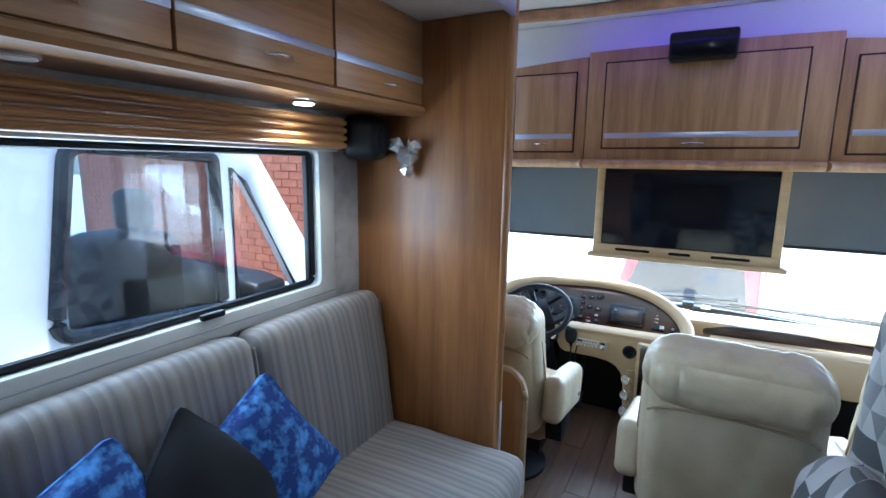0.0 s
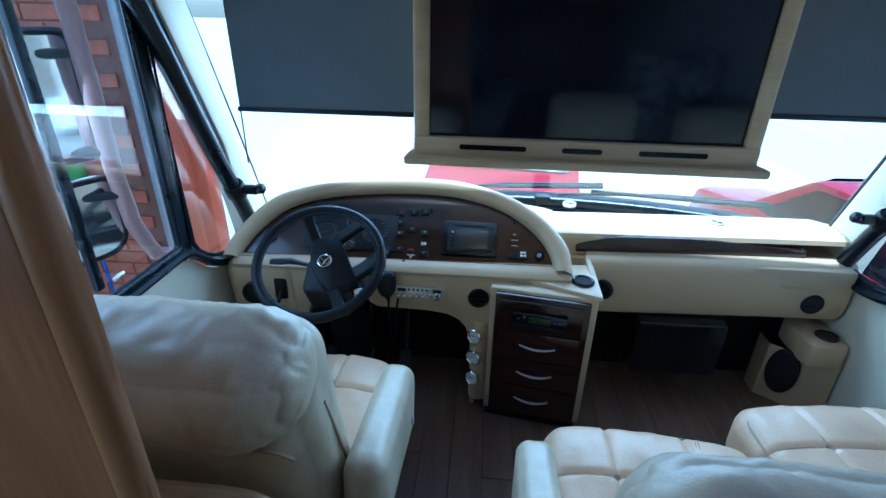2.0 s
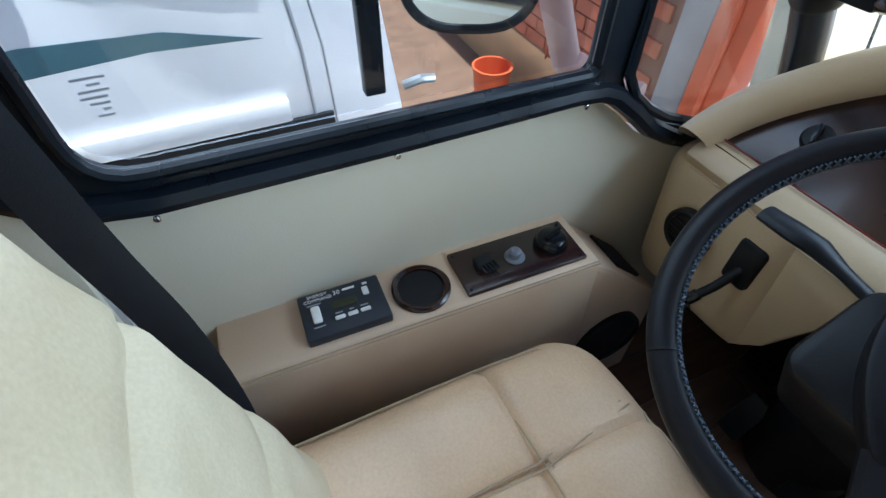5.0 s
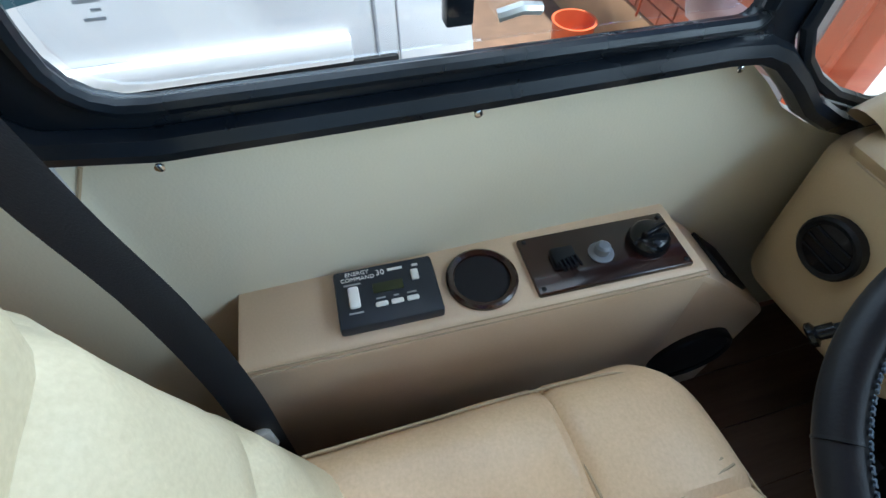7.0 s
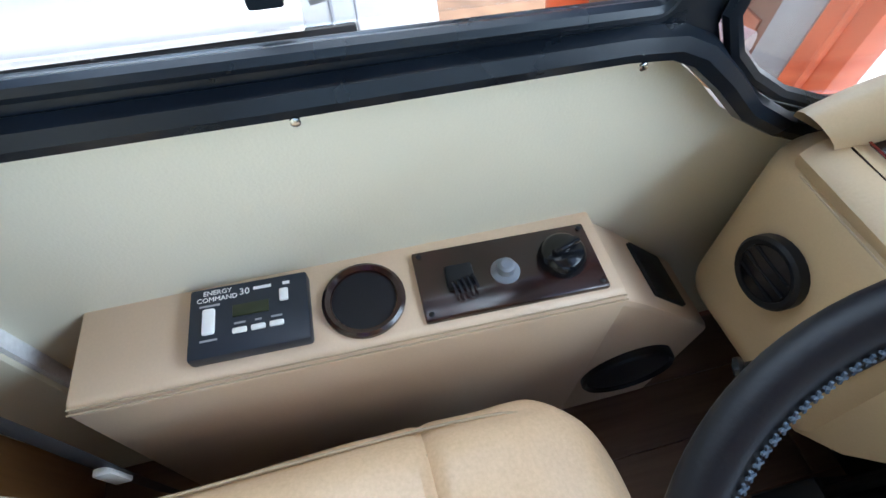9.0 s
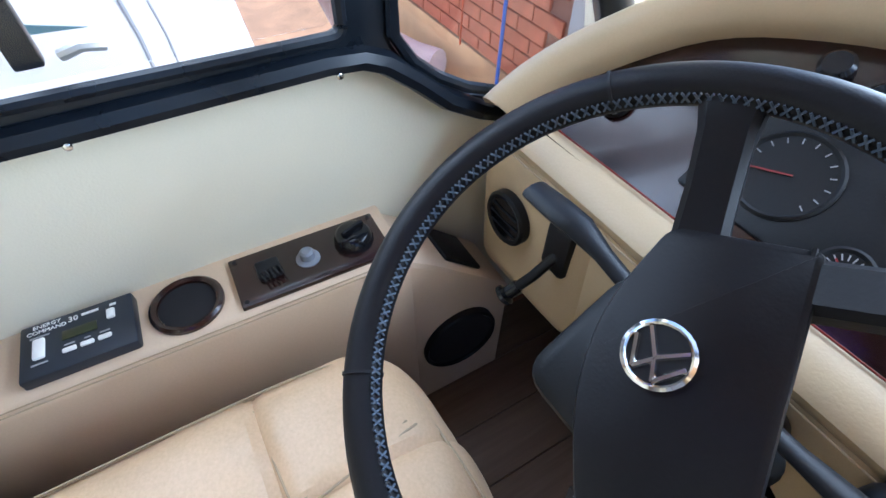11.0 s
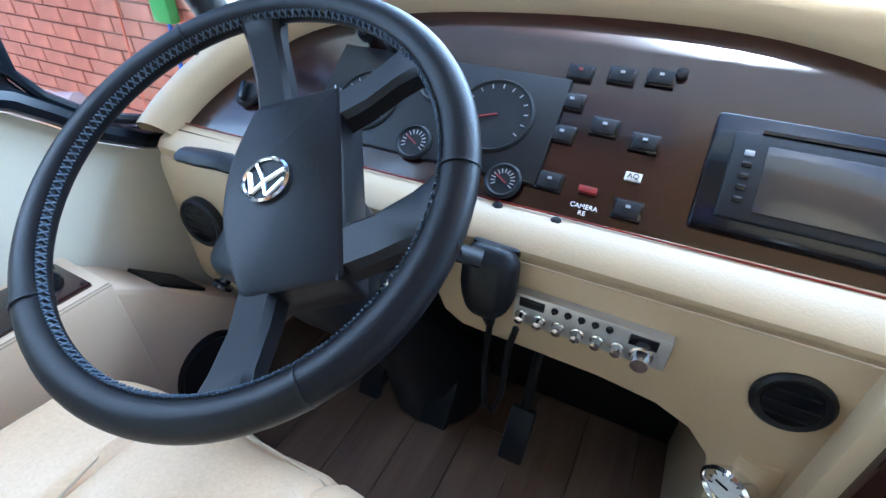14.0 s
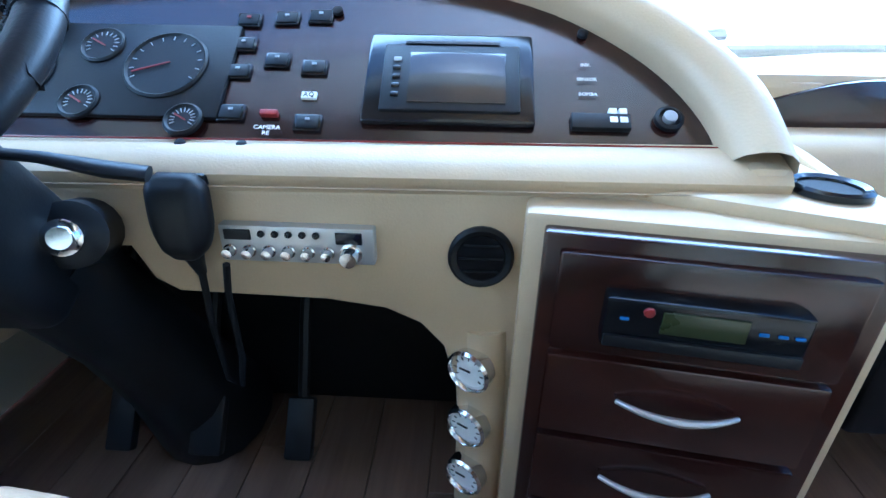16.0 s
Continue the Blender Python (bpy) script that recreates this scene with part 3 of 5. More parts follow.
def smooth_curve(points, n=48):
    """A curve through the points, evenly resampled."""
    out, count = [], len(points) - 1
    for k in range(n):
        u = k / (n - 1) * count
        i = min(int(u), count - 1)
        f = u - i
        p0, p1, p2, p3 = [Vector(points[max(0, min(count, j))]) for j in (i - 1, i, i + 1, i + 2)]
        out.append(tuple(0.5 * (2 * p1 + (p2 - p0) * f + (2 * p0 - 5 * p1 + 4 * p2 - p3) * f * f + (3 * p1 - p0 - 3 * p2 + p3) * f ** 3)))
    return out


INNER, OUTER = smooth_curve(INNER), smooth_curve(OUTER)
dash = thing("dashboard", "cream vinyl dashboard with an arched instrument hood", "dashboard", (0, 3.5, 0.1))


def loft(curves, closed=False):
    """A skin through curves of equal length."""
    bm = bmesh.new()
    vs = [[bm.verts.new(p) for p in c] for c in curves]
    for a, b in zip(vs, vs[1:]):
        for k in range(len(a) - 1):
            bm.faces.new((a[k], a[k + 1], b[k + 1], b[k]))
    return bm


hood_curves = []
for k, (dz, lift) in enumerate(((0.0, -0.004), (0.0, 0.02), (0.1, 0.032), (0.3, 0.042), (0.5, 0.047), (0.7, 0.046), (0.88, 0.038), (1.0, 0.022))):
    hood_curves.append([panel(a + (c - a) * dz, b + (d - b) * dz, lift) for (a, b), (c, d) in zip(INNER, OUTER)])
hood_curves.append([panel(c, d, -0.02) + Vector((0, 0.03, 0.0)) for c, d in OUTER])
hood_curves.append([Vector((c * 1.02, min(3.98, 3.80 + 0.15 * math.sin(math.pi * i / 47)), min(d - 0.02, 0.70))) for i, (c, d) in enumerate(OUTER)])
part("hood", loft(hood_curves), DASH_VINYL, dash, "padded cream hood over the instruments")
fascia = bmesh.new()
fascia.faces.new([fascia.verts.new(panel(a, b, -0.002)) for a, b in INNER])
bmesh.ops.triangulate(fascia, faces=fascia.faces[:])
fascia = part("instrument_panel", fascia, BURL, dash, "glossy dark burl wood instrument panel")
part("trim_line", tube([panel(-1.15, 0.658, 0.004), panel(-0.5, 0.664, 0.004), panel(0.045, 0.668, 0.004)], 0.003, 6), BURL, fascia)
part("trim_line", tube([panel(-1.15, 0.668, 0.003), panel(-0.5, 0.674, 0.003), panel(0.045, 0.678, 0.003)], 0.0013, 6), RED_TRIM, fascia)

# lower cream front: rolled upper lip, face, cut-out for the legs, console leg with the drawers
face = [(-1.02, 0.62), (0.115, 0.645), (0.20, 0.60), (0.205, 0.10), (-0.18, 0.10)] + [(-0.225, 0.16), (-0.245, 0.25), (-0.25, 0.34), (-0.268, 0.41), (-0.30, 0.447), (-0.345, 0.468), (-0.42, 0.478), (-0.615, 0.482), (-0.645, 0.50), (-0.665, 0.545), (-0.85, 0.545), (-0.90, 0.42), (-0.94, 0.37), (-1.02, 0.36)]
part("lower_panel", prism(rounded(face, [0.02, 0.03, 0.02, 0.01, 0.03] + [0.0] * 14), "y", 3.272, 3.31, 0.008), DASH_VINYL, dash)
part("lip", loft([[Vector((x, 3.276, 0.612 + 0.018 * (x + 1.2) / 1.3)) for x in xs_] for xs_ in [[-1.17 + 1.275 * k / 20 for k in range(21)]]] + [[Vector((x, 3.276 - dy, 0.63 + dz + 0.014 * (x + 1.2) / 1.3)) for x in [-1.17 + 1.275 * k / 20 for k in range(21)]] for dy, dz in ((0.014, 0.002), (0.016, 0.012), (0.006, 0.024), (-0.02, 0.034), (-0.07, 0.04))]), DASH_VINYL, dash)
part("end_cap", cushion(0.29, 0.24, 0.315, 0.055, 0.006, 20, 0, 1, Matrix.Translation((-1.065, 3.380, 0.500)) @ pose(0, 0, 0, 0, -4, 0)), DASH_VINYL, dash, "rounded end of the dashboard")
part("lip_seam", tube([(-1.15, 3.255, 0.630), (-0.6, 3.255, 0.636), (0.1, 3.255, 0.645)], 0.0012, 5), SEAM, dash)
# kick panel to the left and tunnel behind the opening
# black back sheet gives the footwell its deep shade by colour
part("footwell_back", box(-1.0, -0.16, 3.60, 3.64, 0.0, 0.6), BLACK, dash, "black sheet standing in for the footwell's shade")
part("footwell_side", box(-0.24, -0.22, 3.30, 3.62, 0.0, 0.42, 0.004), DASH_VINYL, dash)

# right-hand part: upper shelf, dark slot, drooping pad, black sheet for recess shade
def right_section(points, start=0.19):
    return [[Vector((x, y + 0.06 * (x - 0.2), z - 0.012 * max(0.0, x - 0.9))) for x in [start + (1.235 - start) * k / 16 for k in range(17)]] for y, z in points]


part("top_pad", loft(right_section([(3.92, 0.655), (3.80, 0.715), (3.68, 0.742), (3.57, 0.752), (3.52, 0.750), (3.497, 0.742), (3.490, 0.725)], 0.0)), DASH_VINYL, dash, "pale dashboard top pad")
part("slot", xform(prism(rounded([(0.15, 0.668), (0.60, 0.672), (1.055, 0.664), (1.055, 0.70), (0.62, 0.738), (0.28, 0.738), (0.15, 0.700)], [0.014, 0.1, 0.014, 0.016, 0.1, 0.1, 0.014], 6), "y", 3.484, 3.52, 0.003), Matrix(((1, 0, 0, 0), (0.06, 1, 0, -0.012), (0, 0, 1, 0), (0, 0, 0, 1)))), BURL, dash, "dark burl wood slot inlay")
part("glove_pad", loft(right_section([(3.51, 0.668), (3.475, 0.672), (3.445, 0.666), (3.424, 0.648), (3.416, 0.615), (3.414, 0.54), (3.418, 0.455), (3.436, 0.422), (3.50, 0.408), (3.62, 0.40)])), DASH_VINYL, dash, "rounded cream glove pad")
part("pad_end", prism(rounded([(3.31, 0.10), (3.66, 0.10), (3.66, 0.66), (3.42, 0.66), (3.31, 0.645)], 0.03), "x", 0.185, 0.205, 0.006), DASH_VINYL, dash)
part("ledge_back", box(0.08, 0.26, 3.489, 3.56, 0.60, 0.735, 0.012), DASH_VINYL, dash)
part("console_top", prism(rounded([(-0.05, 3.27), (0.205, 3.165), (0.215, 3.42), (0.0, 3.40)], 0.02), "z", 0.622, 0.646, 0.008), DASH_VINYL, dash)
part("hood_end", box(0.056, 0.107, 3.266, 3.37, 0.628, 0.674, 0.012), DASH_VINYL, dash)
part("deck", box(-1.2, 1.22, 3.46, 3.96, 0.56, 0.652, 0.01), DASH_VINYL, dash)
# black sheet painted in for the dark under the glove pad
part("recess_back", box(0.21, 1.24, 3.66, 3.69, 0.0, 0.62), BLACK, dash, "black sheet standing in for the shade behind the glove pad")
part("recess_box", box(0.43, 0.78, 3.40, 3.66, 0.16, 0.41, 0.01), GLOSS_BLACK, dash, "black box in the recess")
part("cup_box", prism(rounded([(1.09, 3.37), (1.245, 3.37), (1.245, 3.6), (1.09, 3.6)], 0.04), "z", 0.26, 0.365, 0.015), DASH_VINYL, dash)

# drawer unit
unit = thing("drawer_unit", "dark wood drawer unit under the dashboard", "drawer unit", (0.01, 3.2, 0.1))
UM = pose(-0.163, 3.222, 0, 0, 0, -8.5)


def skew(bm):
    return xform(bm, UM)


part("body", skew(box(-0.02, 0.36, 0.004, 0.10, 0.06, 0.63, 0.008)), DASH_VINYL, unit, "cream surround")
part("front_frame", skew(box(0.002, 0.337, -0.014, 0.02, 0.068, 0.617, 0.004)), BURL, unit)
part("kick", skew(box(-0.02, 0.35, 0.03, 0.10, -0.005, 0.105, 0.01)), BLACK, unit)
for z0, z1, is_radio in ((0.478, 0.60, True), (0.352, 0.470, False), (0.226, 0.344, False), (0.100, 0.218, False)):
    dr = part("drawer", skew(box(0.02, 0.315, -0.024, -0.005, z0, z1, 0.004)), BURL, unit)
    if not is_radio:
        c = UM @ Vector((0.168, -0.024, z0 + 0.068))
        pull(dr, c, UM.to_3x3() @ Vector((1, 0, 0)), UM.to_3x3() @ Vector((0, -1, 0)), 0.065, SILVER)
radio = thing("car_radio", "black single-slot car radio with an olive display", "radio", (0.01, 3.17, 0.5))
part("body", skew(box(0.07, 0.262, -0.045, -0.02, 0.505, 0.565, 0.004)), GLOSS_BLACK, radio)
part("display", skew(box(0.125, 0.205, -0.0475, -0.043, 0.53, 0.556, 0.001)), GREEN_LCD, radio)
part("button", lathe([(0.006, 0), (0.005, 0.003)], aim(UM @ Vector((0.112, -0.045, 0.553)), UM.to_3x3() @ Vector((0, -1, 0))), 10), RED_PLASTIC, radio, "red round button")
for dx in (0.215, 0.232, 0.247, 0.085):
    part("button", skew(box(dx, dx + 0.009, -0.047, -0.043, 0.541, 0.5445, 0.001)), glow("blue_button_light", (0.03, 0.10, 0.28), 0.05) if dx == 0.215 else bpy.data.materials["blue_button_light"], radio, "blue lit button")
part("faceplate_lip", skew(box(0.072, 0.26, -0.049, -0.043, 0.508, 0.522, 0.002)), BLACK, radio)


def dash_vent(at, normal, r=0.046, tilt=0):
    v = thing("air_vent", "round black air vent in the dashboard", "air vent", at, "dashboard vents")
    m = aim(at, normal)
    part("ring", lathe([(r, -0.01), (r, 0.003), (r - 0.004, 0.007), (r - 0.010, 0.005), (r - 0.012, -0.01)], m, 28), BLACK, v)
    part("bowl", lathe([(r - 0.006, -0.012), (r - 0.011, 0.004), (r * 0.55, 0.0045), (0.002, 0.006)], m, 28), GLOSS_BLACK, v)
    for k in (-1.4, 0, 1.4):
        half = math.sqrt(max(0.0, (r - 0.013) ** 2 - (k * 0.012) ** 2))
        part("slat", xform(box(-half, half, k * 0.012 - 0.001, k * 0.012 + 0.001, -0.004, 0.0068), m), BLACK, v)


dash_vent((-1.096, 3.246, 0.523), (0.02, -1, 0.02))
dash_vent((-0.225, 3.269, 0.552), (0, -1, 0.05), 0.040)
dash_vent((1.098, 3.466, 0.50), (0, -1, 0.0), 0.043)
dash_vent((0.262, 3.405, 0.545), (-0.6, -0.8, 0.0), 0.04)


def defroster(at):
    v = thing("defroster_outlet", "small round grey air outlet in the dashboard top", "air vent", at, "defroster outlets")
    m = Matrix.Translation(at)
    part("ring", lathe([(0.030, -0.008), (0.030, 0.003), (0.026, 0.006), (0.020, 0.003), (0.019, -0.006)], m, 24), SILVER, v)
    part("bowl", lathe([(0.0195, -0.008), (0.019, 0.001), (0.0, 0.002)], m, 20), BLACK, v)
    part("fin", xform(box(-0.018, 0.018, -0.0015, 0.0015, 0.0, 0.004), m @ pose(0, 0, 0, 0, 0, 30)), SILVER, v)


defroster((0.160, 3.802, 0.752))
defroster((0.747, 3.661, 0.752))


def speaker_oval(at, normal, rx, rz):
    s = thing("kick_speaker", "oval black loudspeaker grille", "speaker", at, "kick speakers")
    m = aim(at, normal) @ Matrix.Diagonal((rx, rz, 1, 1))
    part("rim", lathe([(1.0, -0.01), (1.0, 0.006), (0.95, 0.010), (0.9, 0.006), (0.9, 0.0)], m, 32), BLACK, s)
    part("grille", lathe([(0.91, -0.008), (0.9, 0.003), (0.5, 0.010), (0.01, 0.012)], m, 32), PILLOW_BLACK, s)


speaker_oval((-1.112, 3.185, 0.20), (1, -0.05, 0.0), 0.08, 0.085)
part("kick_panel", loft([[Vector((1.03, 3.60, 0.0)), Vector((1.03, 3.60, 0.27))], [Vector((1.03, 3.515, 0.0)), Vector((1.03, 3.515, 0.27))], [Vector((1.10, 3.462, 0.0)), Vector((1.10, 3.462, 0.27))], [Vector((1.24, 3.38, 0.0)), Vector((1.24, 3.38, 0.27))]]), DASH_VINYL, dash)
speaker_oval((1.085, 3.466, 0.165), (-0.6, -0.8, 0.0), 0.06, 0.11)


def gauge(at, r=0.033):
    g = thing("round_gauge", "small round white-faced pressure gauge with chrome rim", "gauge", at, "pressure gauges")
    m = aim(at, (-0.52, -0.85, 0.0))
    part("bezel", lathe([(r, -0.012), (r, 0.006), (r - 0.004, 0.010), (r - 0.007, 0.006), (r - 0.008, 0.0)], m, 28), CHROME, g)
    part("dial", lathe([(r - 0.006, -0.002), (r - 0.007, 0.002), (0.001, 0.003)], m, 24), WHITE_TEXT, g, "white dial")
    part("needle", xform(box(-0.014, 0.003, -0.001, 0.001, 0.003, 0.005), m), BLACK, g)
    for k in range(9):
        a = radians(-30 + 30 * k)
        part("tick", xform(box(0.018, 0.023, -0.0006, 0.0006, 0.0032, 0.0045), m @ pose(0, 0, 0, 0, 0, math.degrees(a))), BLACK, g)


part("leg_corner", tube([(-0.205, 3.305, 0.06), (-0.205, 3.305, 0.30), (-0.212, 3.305, 0.44)], 0.042, 20), DASH_VINYL, dash, "rounded corner of the drawer leg")
for z in (0.381, 0.278, 0.175):
    gauge((-0.232, 3.264, z))

# cup holders
def cup_holder(at, r, mat, label, depth=0.07):
    c = thing("cup_holder", label, "cup holder", at, "cup holders")
    m = Matrix.Translation(at)
    part("rim", lathe([(r - 0.006, -0.004), (r, 0.0), (r, 0.006), (r - 0.004, 0.009), (r - 0.010, 0.006), (r - 0.012, -0.004)], m, 32), mat, c)
    part("well", lathe([(r - 0.03, 0.0021), (r - 0.0115, 0.0022), (r - 0.011, 0.003), (0.0, 0.0032)], m, 28), PILLOW_BLACK, c, "dark well")


cup_holder((0.150, 3.272, 0.648), 0.041, GLOSS_BLACK, "black cup holder set in the dashboard corner")
cup_holder((1.185, 3.445, 0.368), 0.042, BURL, "dark cup holder at the passenger side")

# ---- driver's side console ----
con = thing("side_console", "cream vinyl side console below the cab window", "console", (-1.18, 2.77, 0))
part("body", xform(prism(rounded([(-0.07, 0.0), (0.085, 0.0), (0.066, 0.5), (-0.07, 0.5)], [0, 0, 0.016, 0]), "y", -0.315, 0.315, 0.006), pose(-1.19, 2.775, 0, 0, 0, -1.5)), CONSOLE_LEATHER, con)
part("front_wedge", prism(rounded([(3.07, 0.0), (3.30, 0.0), (3.30, 0.30), (3.13, 0.455), (3.085, 0.488), (3.07, 0.488)], [0, 0, 0.02, 0.04, 0.02, 0]), "x", -1.25, -1.118, 0.008), CONSOLE_LEATHER, con)
for dx in (0.0, 0.005):
    part("stitching", tube([(-1.136 + dx, 2.462, 0.499 - dx * 0.4), (-1.128 + dx, 2.77, 0.4995 - dx * 0.4), (-1.120 + dx, 3.085, 0.499 - dx * 0.4)], 0.0011, 5), SEAM, con)
part("vent_plate", xform(box(-0.045, 0.045, -0.05, 0.05, -0.002, 0.006, 0.002), pose(-1.185, 3.20, 0.392, -42, 0, 0)), BLACK, con, "black vent plate")

UPX = Matrix(((0, -1, 0, 0), (1, 0, 0, 0), (0, 0, 1, 0), (0, 0, 0, 1)))


def on_console(x, y, z=0.5):
    return Matrix.Translation((x, y, z)) @ pose(0, 0, 0, 0, 0, -1.6) @ UPX


ec = thing("generator_control", "dark blue-black generator control panel with a small display", "control panel", (-1.194, 2.652, 0.5))
EM = on_console(-1.194, 2.652)
part("case", xform(box(-0.066, 0.066, -0.044, 0.044, -0.004, 0.016, 0.004), EM), material("navy_black_plastic", (0.016, 0.022, 0.034), 0.4, bump=0.05), ec)
part("rocker", xform(box(-0.050, -0.036, -0.018, 0.014, 0.015, 0.021, 0.003), EM), WHITE_TEXT, ec, "white start rocker switch")
part("rocker", xform(box(0.034, 0.044, 0.008, 0.024, 0.015, 0.020, 0.002), EM), WHITE_TEXT, ec, "white rocker switch")
part("display", xform(box(-0.018, 0.022, -0.001, 0.014, 0.0155, 0.0175, 0.001), EM), GREEN_LCD, ec, "olive green display")
for k in range(3):
    part("button", xform(box(-0.018 + 0.020 * k, -0.002 + 0.020 * k, -0.022, -0.015, 0.015, 0.019, 0.002), EM), WHITE_TEXT, ec, "white push button")
words("ENERGY\nCOMMAND", 0.0085, EM @ pose(-0.035, 0.031, 0.0163), WHITE_TEXT, ec)
words("30", 0.012, EM @ pose(-0.005, 0.030, 0.0163), WHITE_TEXT, ec)
for dx, w in ((0.015, 0.02), (0.042, 0.008)):
    part("printed_bar", xform(box(dx - w / 2, dx + w / 2, 0.030, 0.034, 0.0158, 0.0164), EM), WHITE_TEXT, ec)
for dx, dy, w in ((-0.043, 0.019, 0.022), (-0.043, -0.024, 0.018), (-0.010, -0.009, 0.012), (0.010, -0.009, 0.007), (0.030, -0.009, 0.012)):
    part("printed_bar", xform(box(dx - w / 2, dx + w / 2, dy - 0.0012, dy + 0.0012, 0.0158, 0.0164), EM), GREY_TEXT, ec)

cup_holder((-1.188, 2.779, 0.499), 0.049, BURL, "dark wood-rimmed cup holder in the side console")

sp = thing("switch_plate", "dark wood switch plate with a rocker, push button and round knob", "switch plate", (-1.184, 2.957, 0.5))
SM = on_console(-1.184, 2.957)
part("plate", xform(box(-0.113, 0.113, -0.048, 0.048, -0.003, 0.007, 0.003), SM), BURL, sp)
for dx, dy in ((-0.105, 0.04), (-0.105, -0.04), (0.105, 0.04), (0.105, -0.04)):
    part("screw", lathe([(0.0035, 0.006), (0.0035, 0.008), (0.002, 0.009)], SM @ pose(dx, dy, 0), 10), BLACK, sp)
part("rocker", xform(box(-0.080, -0.046, -0.014, 0.016, 0.006, 0.020, 0.004), SM @ pose(0, 0, 0, 8, 0, 0)), BLACK, sp, "ribbed black rocker")
for k in range(5):
    part("rib", xform(box(-0.077 + 0.0065 * k, -0.074 + 0.0065 * k, -0.010, 0.008, 0.019, 0.0215), SM @ pose(0, 0, 0, 8, 0, 12)), GLOSS_BLACK, sp)
part("button", lathe([(0.018, 0.004), (0.018, 0.009), (0.013, 0.011), (0.011, 0.011), (0.0105, 0.022), (0.007, 0.025)], SM @ pose(-0.006, -0.002, 0), 24), material("grey_blue_plastic", (0.18, 0.20, 0.24), 0.4), sp, "grey push button")
part("knob", lathe([(0.030, 0.004), (0.030, 0.012), (0.026, 0.024), (0.022, 0.027), (0.0, 0.028)], SM @ pose(0.068, 0.002, 0), 28), GLOSS_BLACK, sp, "round black knob")
part("knob_grip", xform(box(-0.020, 0.020, -0.005, 0.005, 0.026, 0.038, 0.004), SM @ pose(0.068, 0.002, 0, 0, 0, 20)), GLOSS_BLACK, sp)

belt = thing("seat_belt", "dark blue seat belt strap hanging behind the driver seat", "seat belt", (-1.2, 2.42, 0.3))
part("webbing", loft([[Vector((x - 0.012, y - 0.028, z)), Vector((x, y, z)), Vector((x + 0.010, y + 0.028, z + 0.006))] for x, y, z in smooth_curve([(-1.20, 2.34, 1.5), (-1.135, 2.41, 1.1), (-1.115, 2.43, 0.95), (-1.105, 2.445, 0.82), (-1.10, 2.462, 0.70), (-1.095, 2.468, 0.55), (-1.095, 2.46, 0.38), (-1.10, 2.45, 0.2)], 28)]), BELT, belt)
part("tongue", box(-1.094, -1.084, 2.455, 2.475, 0.38, 0.43, 0.003), WHITE_TEXT, belt, "white plastic tag")

# ---- steering wheel ----
WC = Vector((-0.752, 3.064, 0.782))
WNORM = Vector((0.02, -math.cos(radians(57)), math.sin(radians(57)))).normalized()
WXA = Vector((1, 0, 0)) - WNORM * WNORM.x
WXA.normalize()
WM = Matrix.Translation(WC) @ Matrix((WXA, WNORM.cross(WXA), WNORM)).transposed().to_4x4() @ pose(0, 0, 0, 0, 0, 30)
wheel = thing("steering_wheel", "black leather steering wheel with four spokes and laced rim", "steering wheel", tuple(WC))
R = 0.2035
part("rim", xform(tube([(R * math.cos(a), R * math.sin(a), 0) for a in [2 * math.pi * k / 96 for k in range(96)]], 0.0165, 16, closed=True, flat=0.9), WM), WHEEL_LEATHER, wheel)
for a in (-12, 110, 205, 290):
    part("rim_joint", xform(tube([(R * math.cos(radians(a + d)), R * math.sin(radians(a + d)), 0) for d in (-0.35, 0.35)], 0.0170, 16), WM), BLACK, wheel)
for k in range(150):
    a0 = 2 * math.pi * k / 150
    if k == 0:
        lace = bmesh.new()
    for da, db in ((0.0, 0.026), (0.026, 0.0)):
        p = [Vector(((R - 0.0155) * math.cos(a0 + da), (R - 0.0155) * math.sin(a0 + da), 0.010)), Vector(((R - 0.0175) * math.cos(a0 + db), (R - 0.0175) * math.sin(a0 + db), 0.002))]
        bit = tube(p, 0.0011, 4)
        me = bpy.data.meshes.new("tmp")
        bit.to_mesh(me)
        bit.free()
        lace.from_mesh(me)
        bpy.data.meshes.remove(me)
tagged(part("lacing", xform(lace, WM), material("blue_grey_thread", (0.05, 0.07, 0.10), 0.6), wheel, "zigzag lacing inside the rim"), kind="stuff")
for side, centre, half in (("down", 0.083, 0.019), ("down", -0.073, 0.024), ("left", 0.016, 0.019), ("right", 0.006, 0.020)):
    spoke = bmesh.new()
    rings = []
    reach = math.sqrt(R * R - centre * centre)
    for f, ww, zz, th in ((0.0, 1.0, -0.046, 0.014), (0.35, 0.95, -0.034, 0.013), (0.7, 0.98, -0.014, 0.012), (0.9, 1.2, -0.003, 0.011), (1.0, 1.6, 0.0, 0.010)):
        start = 0.080 if side == "down" else 0.095
        d, w = start + (reach - start) * f, half * ww
        ring = []
        for c, z in ((-w, zz - th), (w, zz - th), (w, zz + th * 0.5), (w * 0.72, zz + th), (-w * 0.72, zz + th), (-w, zz + th * 0.5)):
            ring.append(spoke.verts.new({"down": (d, centre + c, z), "left": (centre + c, d, z), "right": (centre + c, -d, z)}[side]))
        rings.append(ring)
    for a, b in zip(rings, rings[1:]):
        for k in range(6):
            spoke.faces.new((a[k], a[(k + 1) % 6], b[(k + 1) % 6], b[k]))
    part("spoke", xform(spoke, WM), WHEEL_LEATHER, wheel)
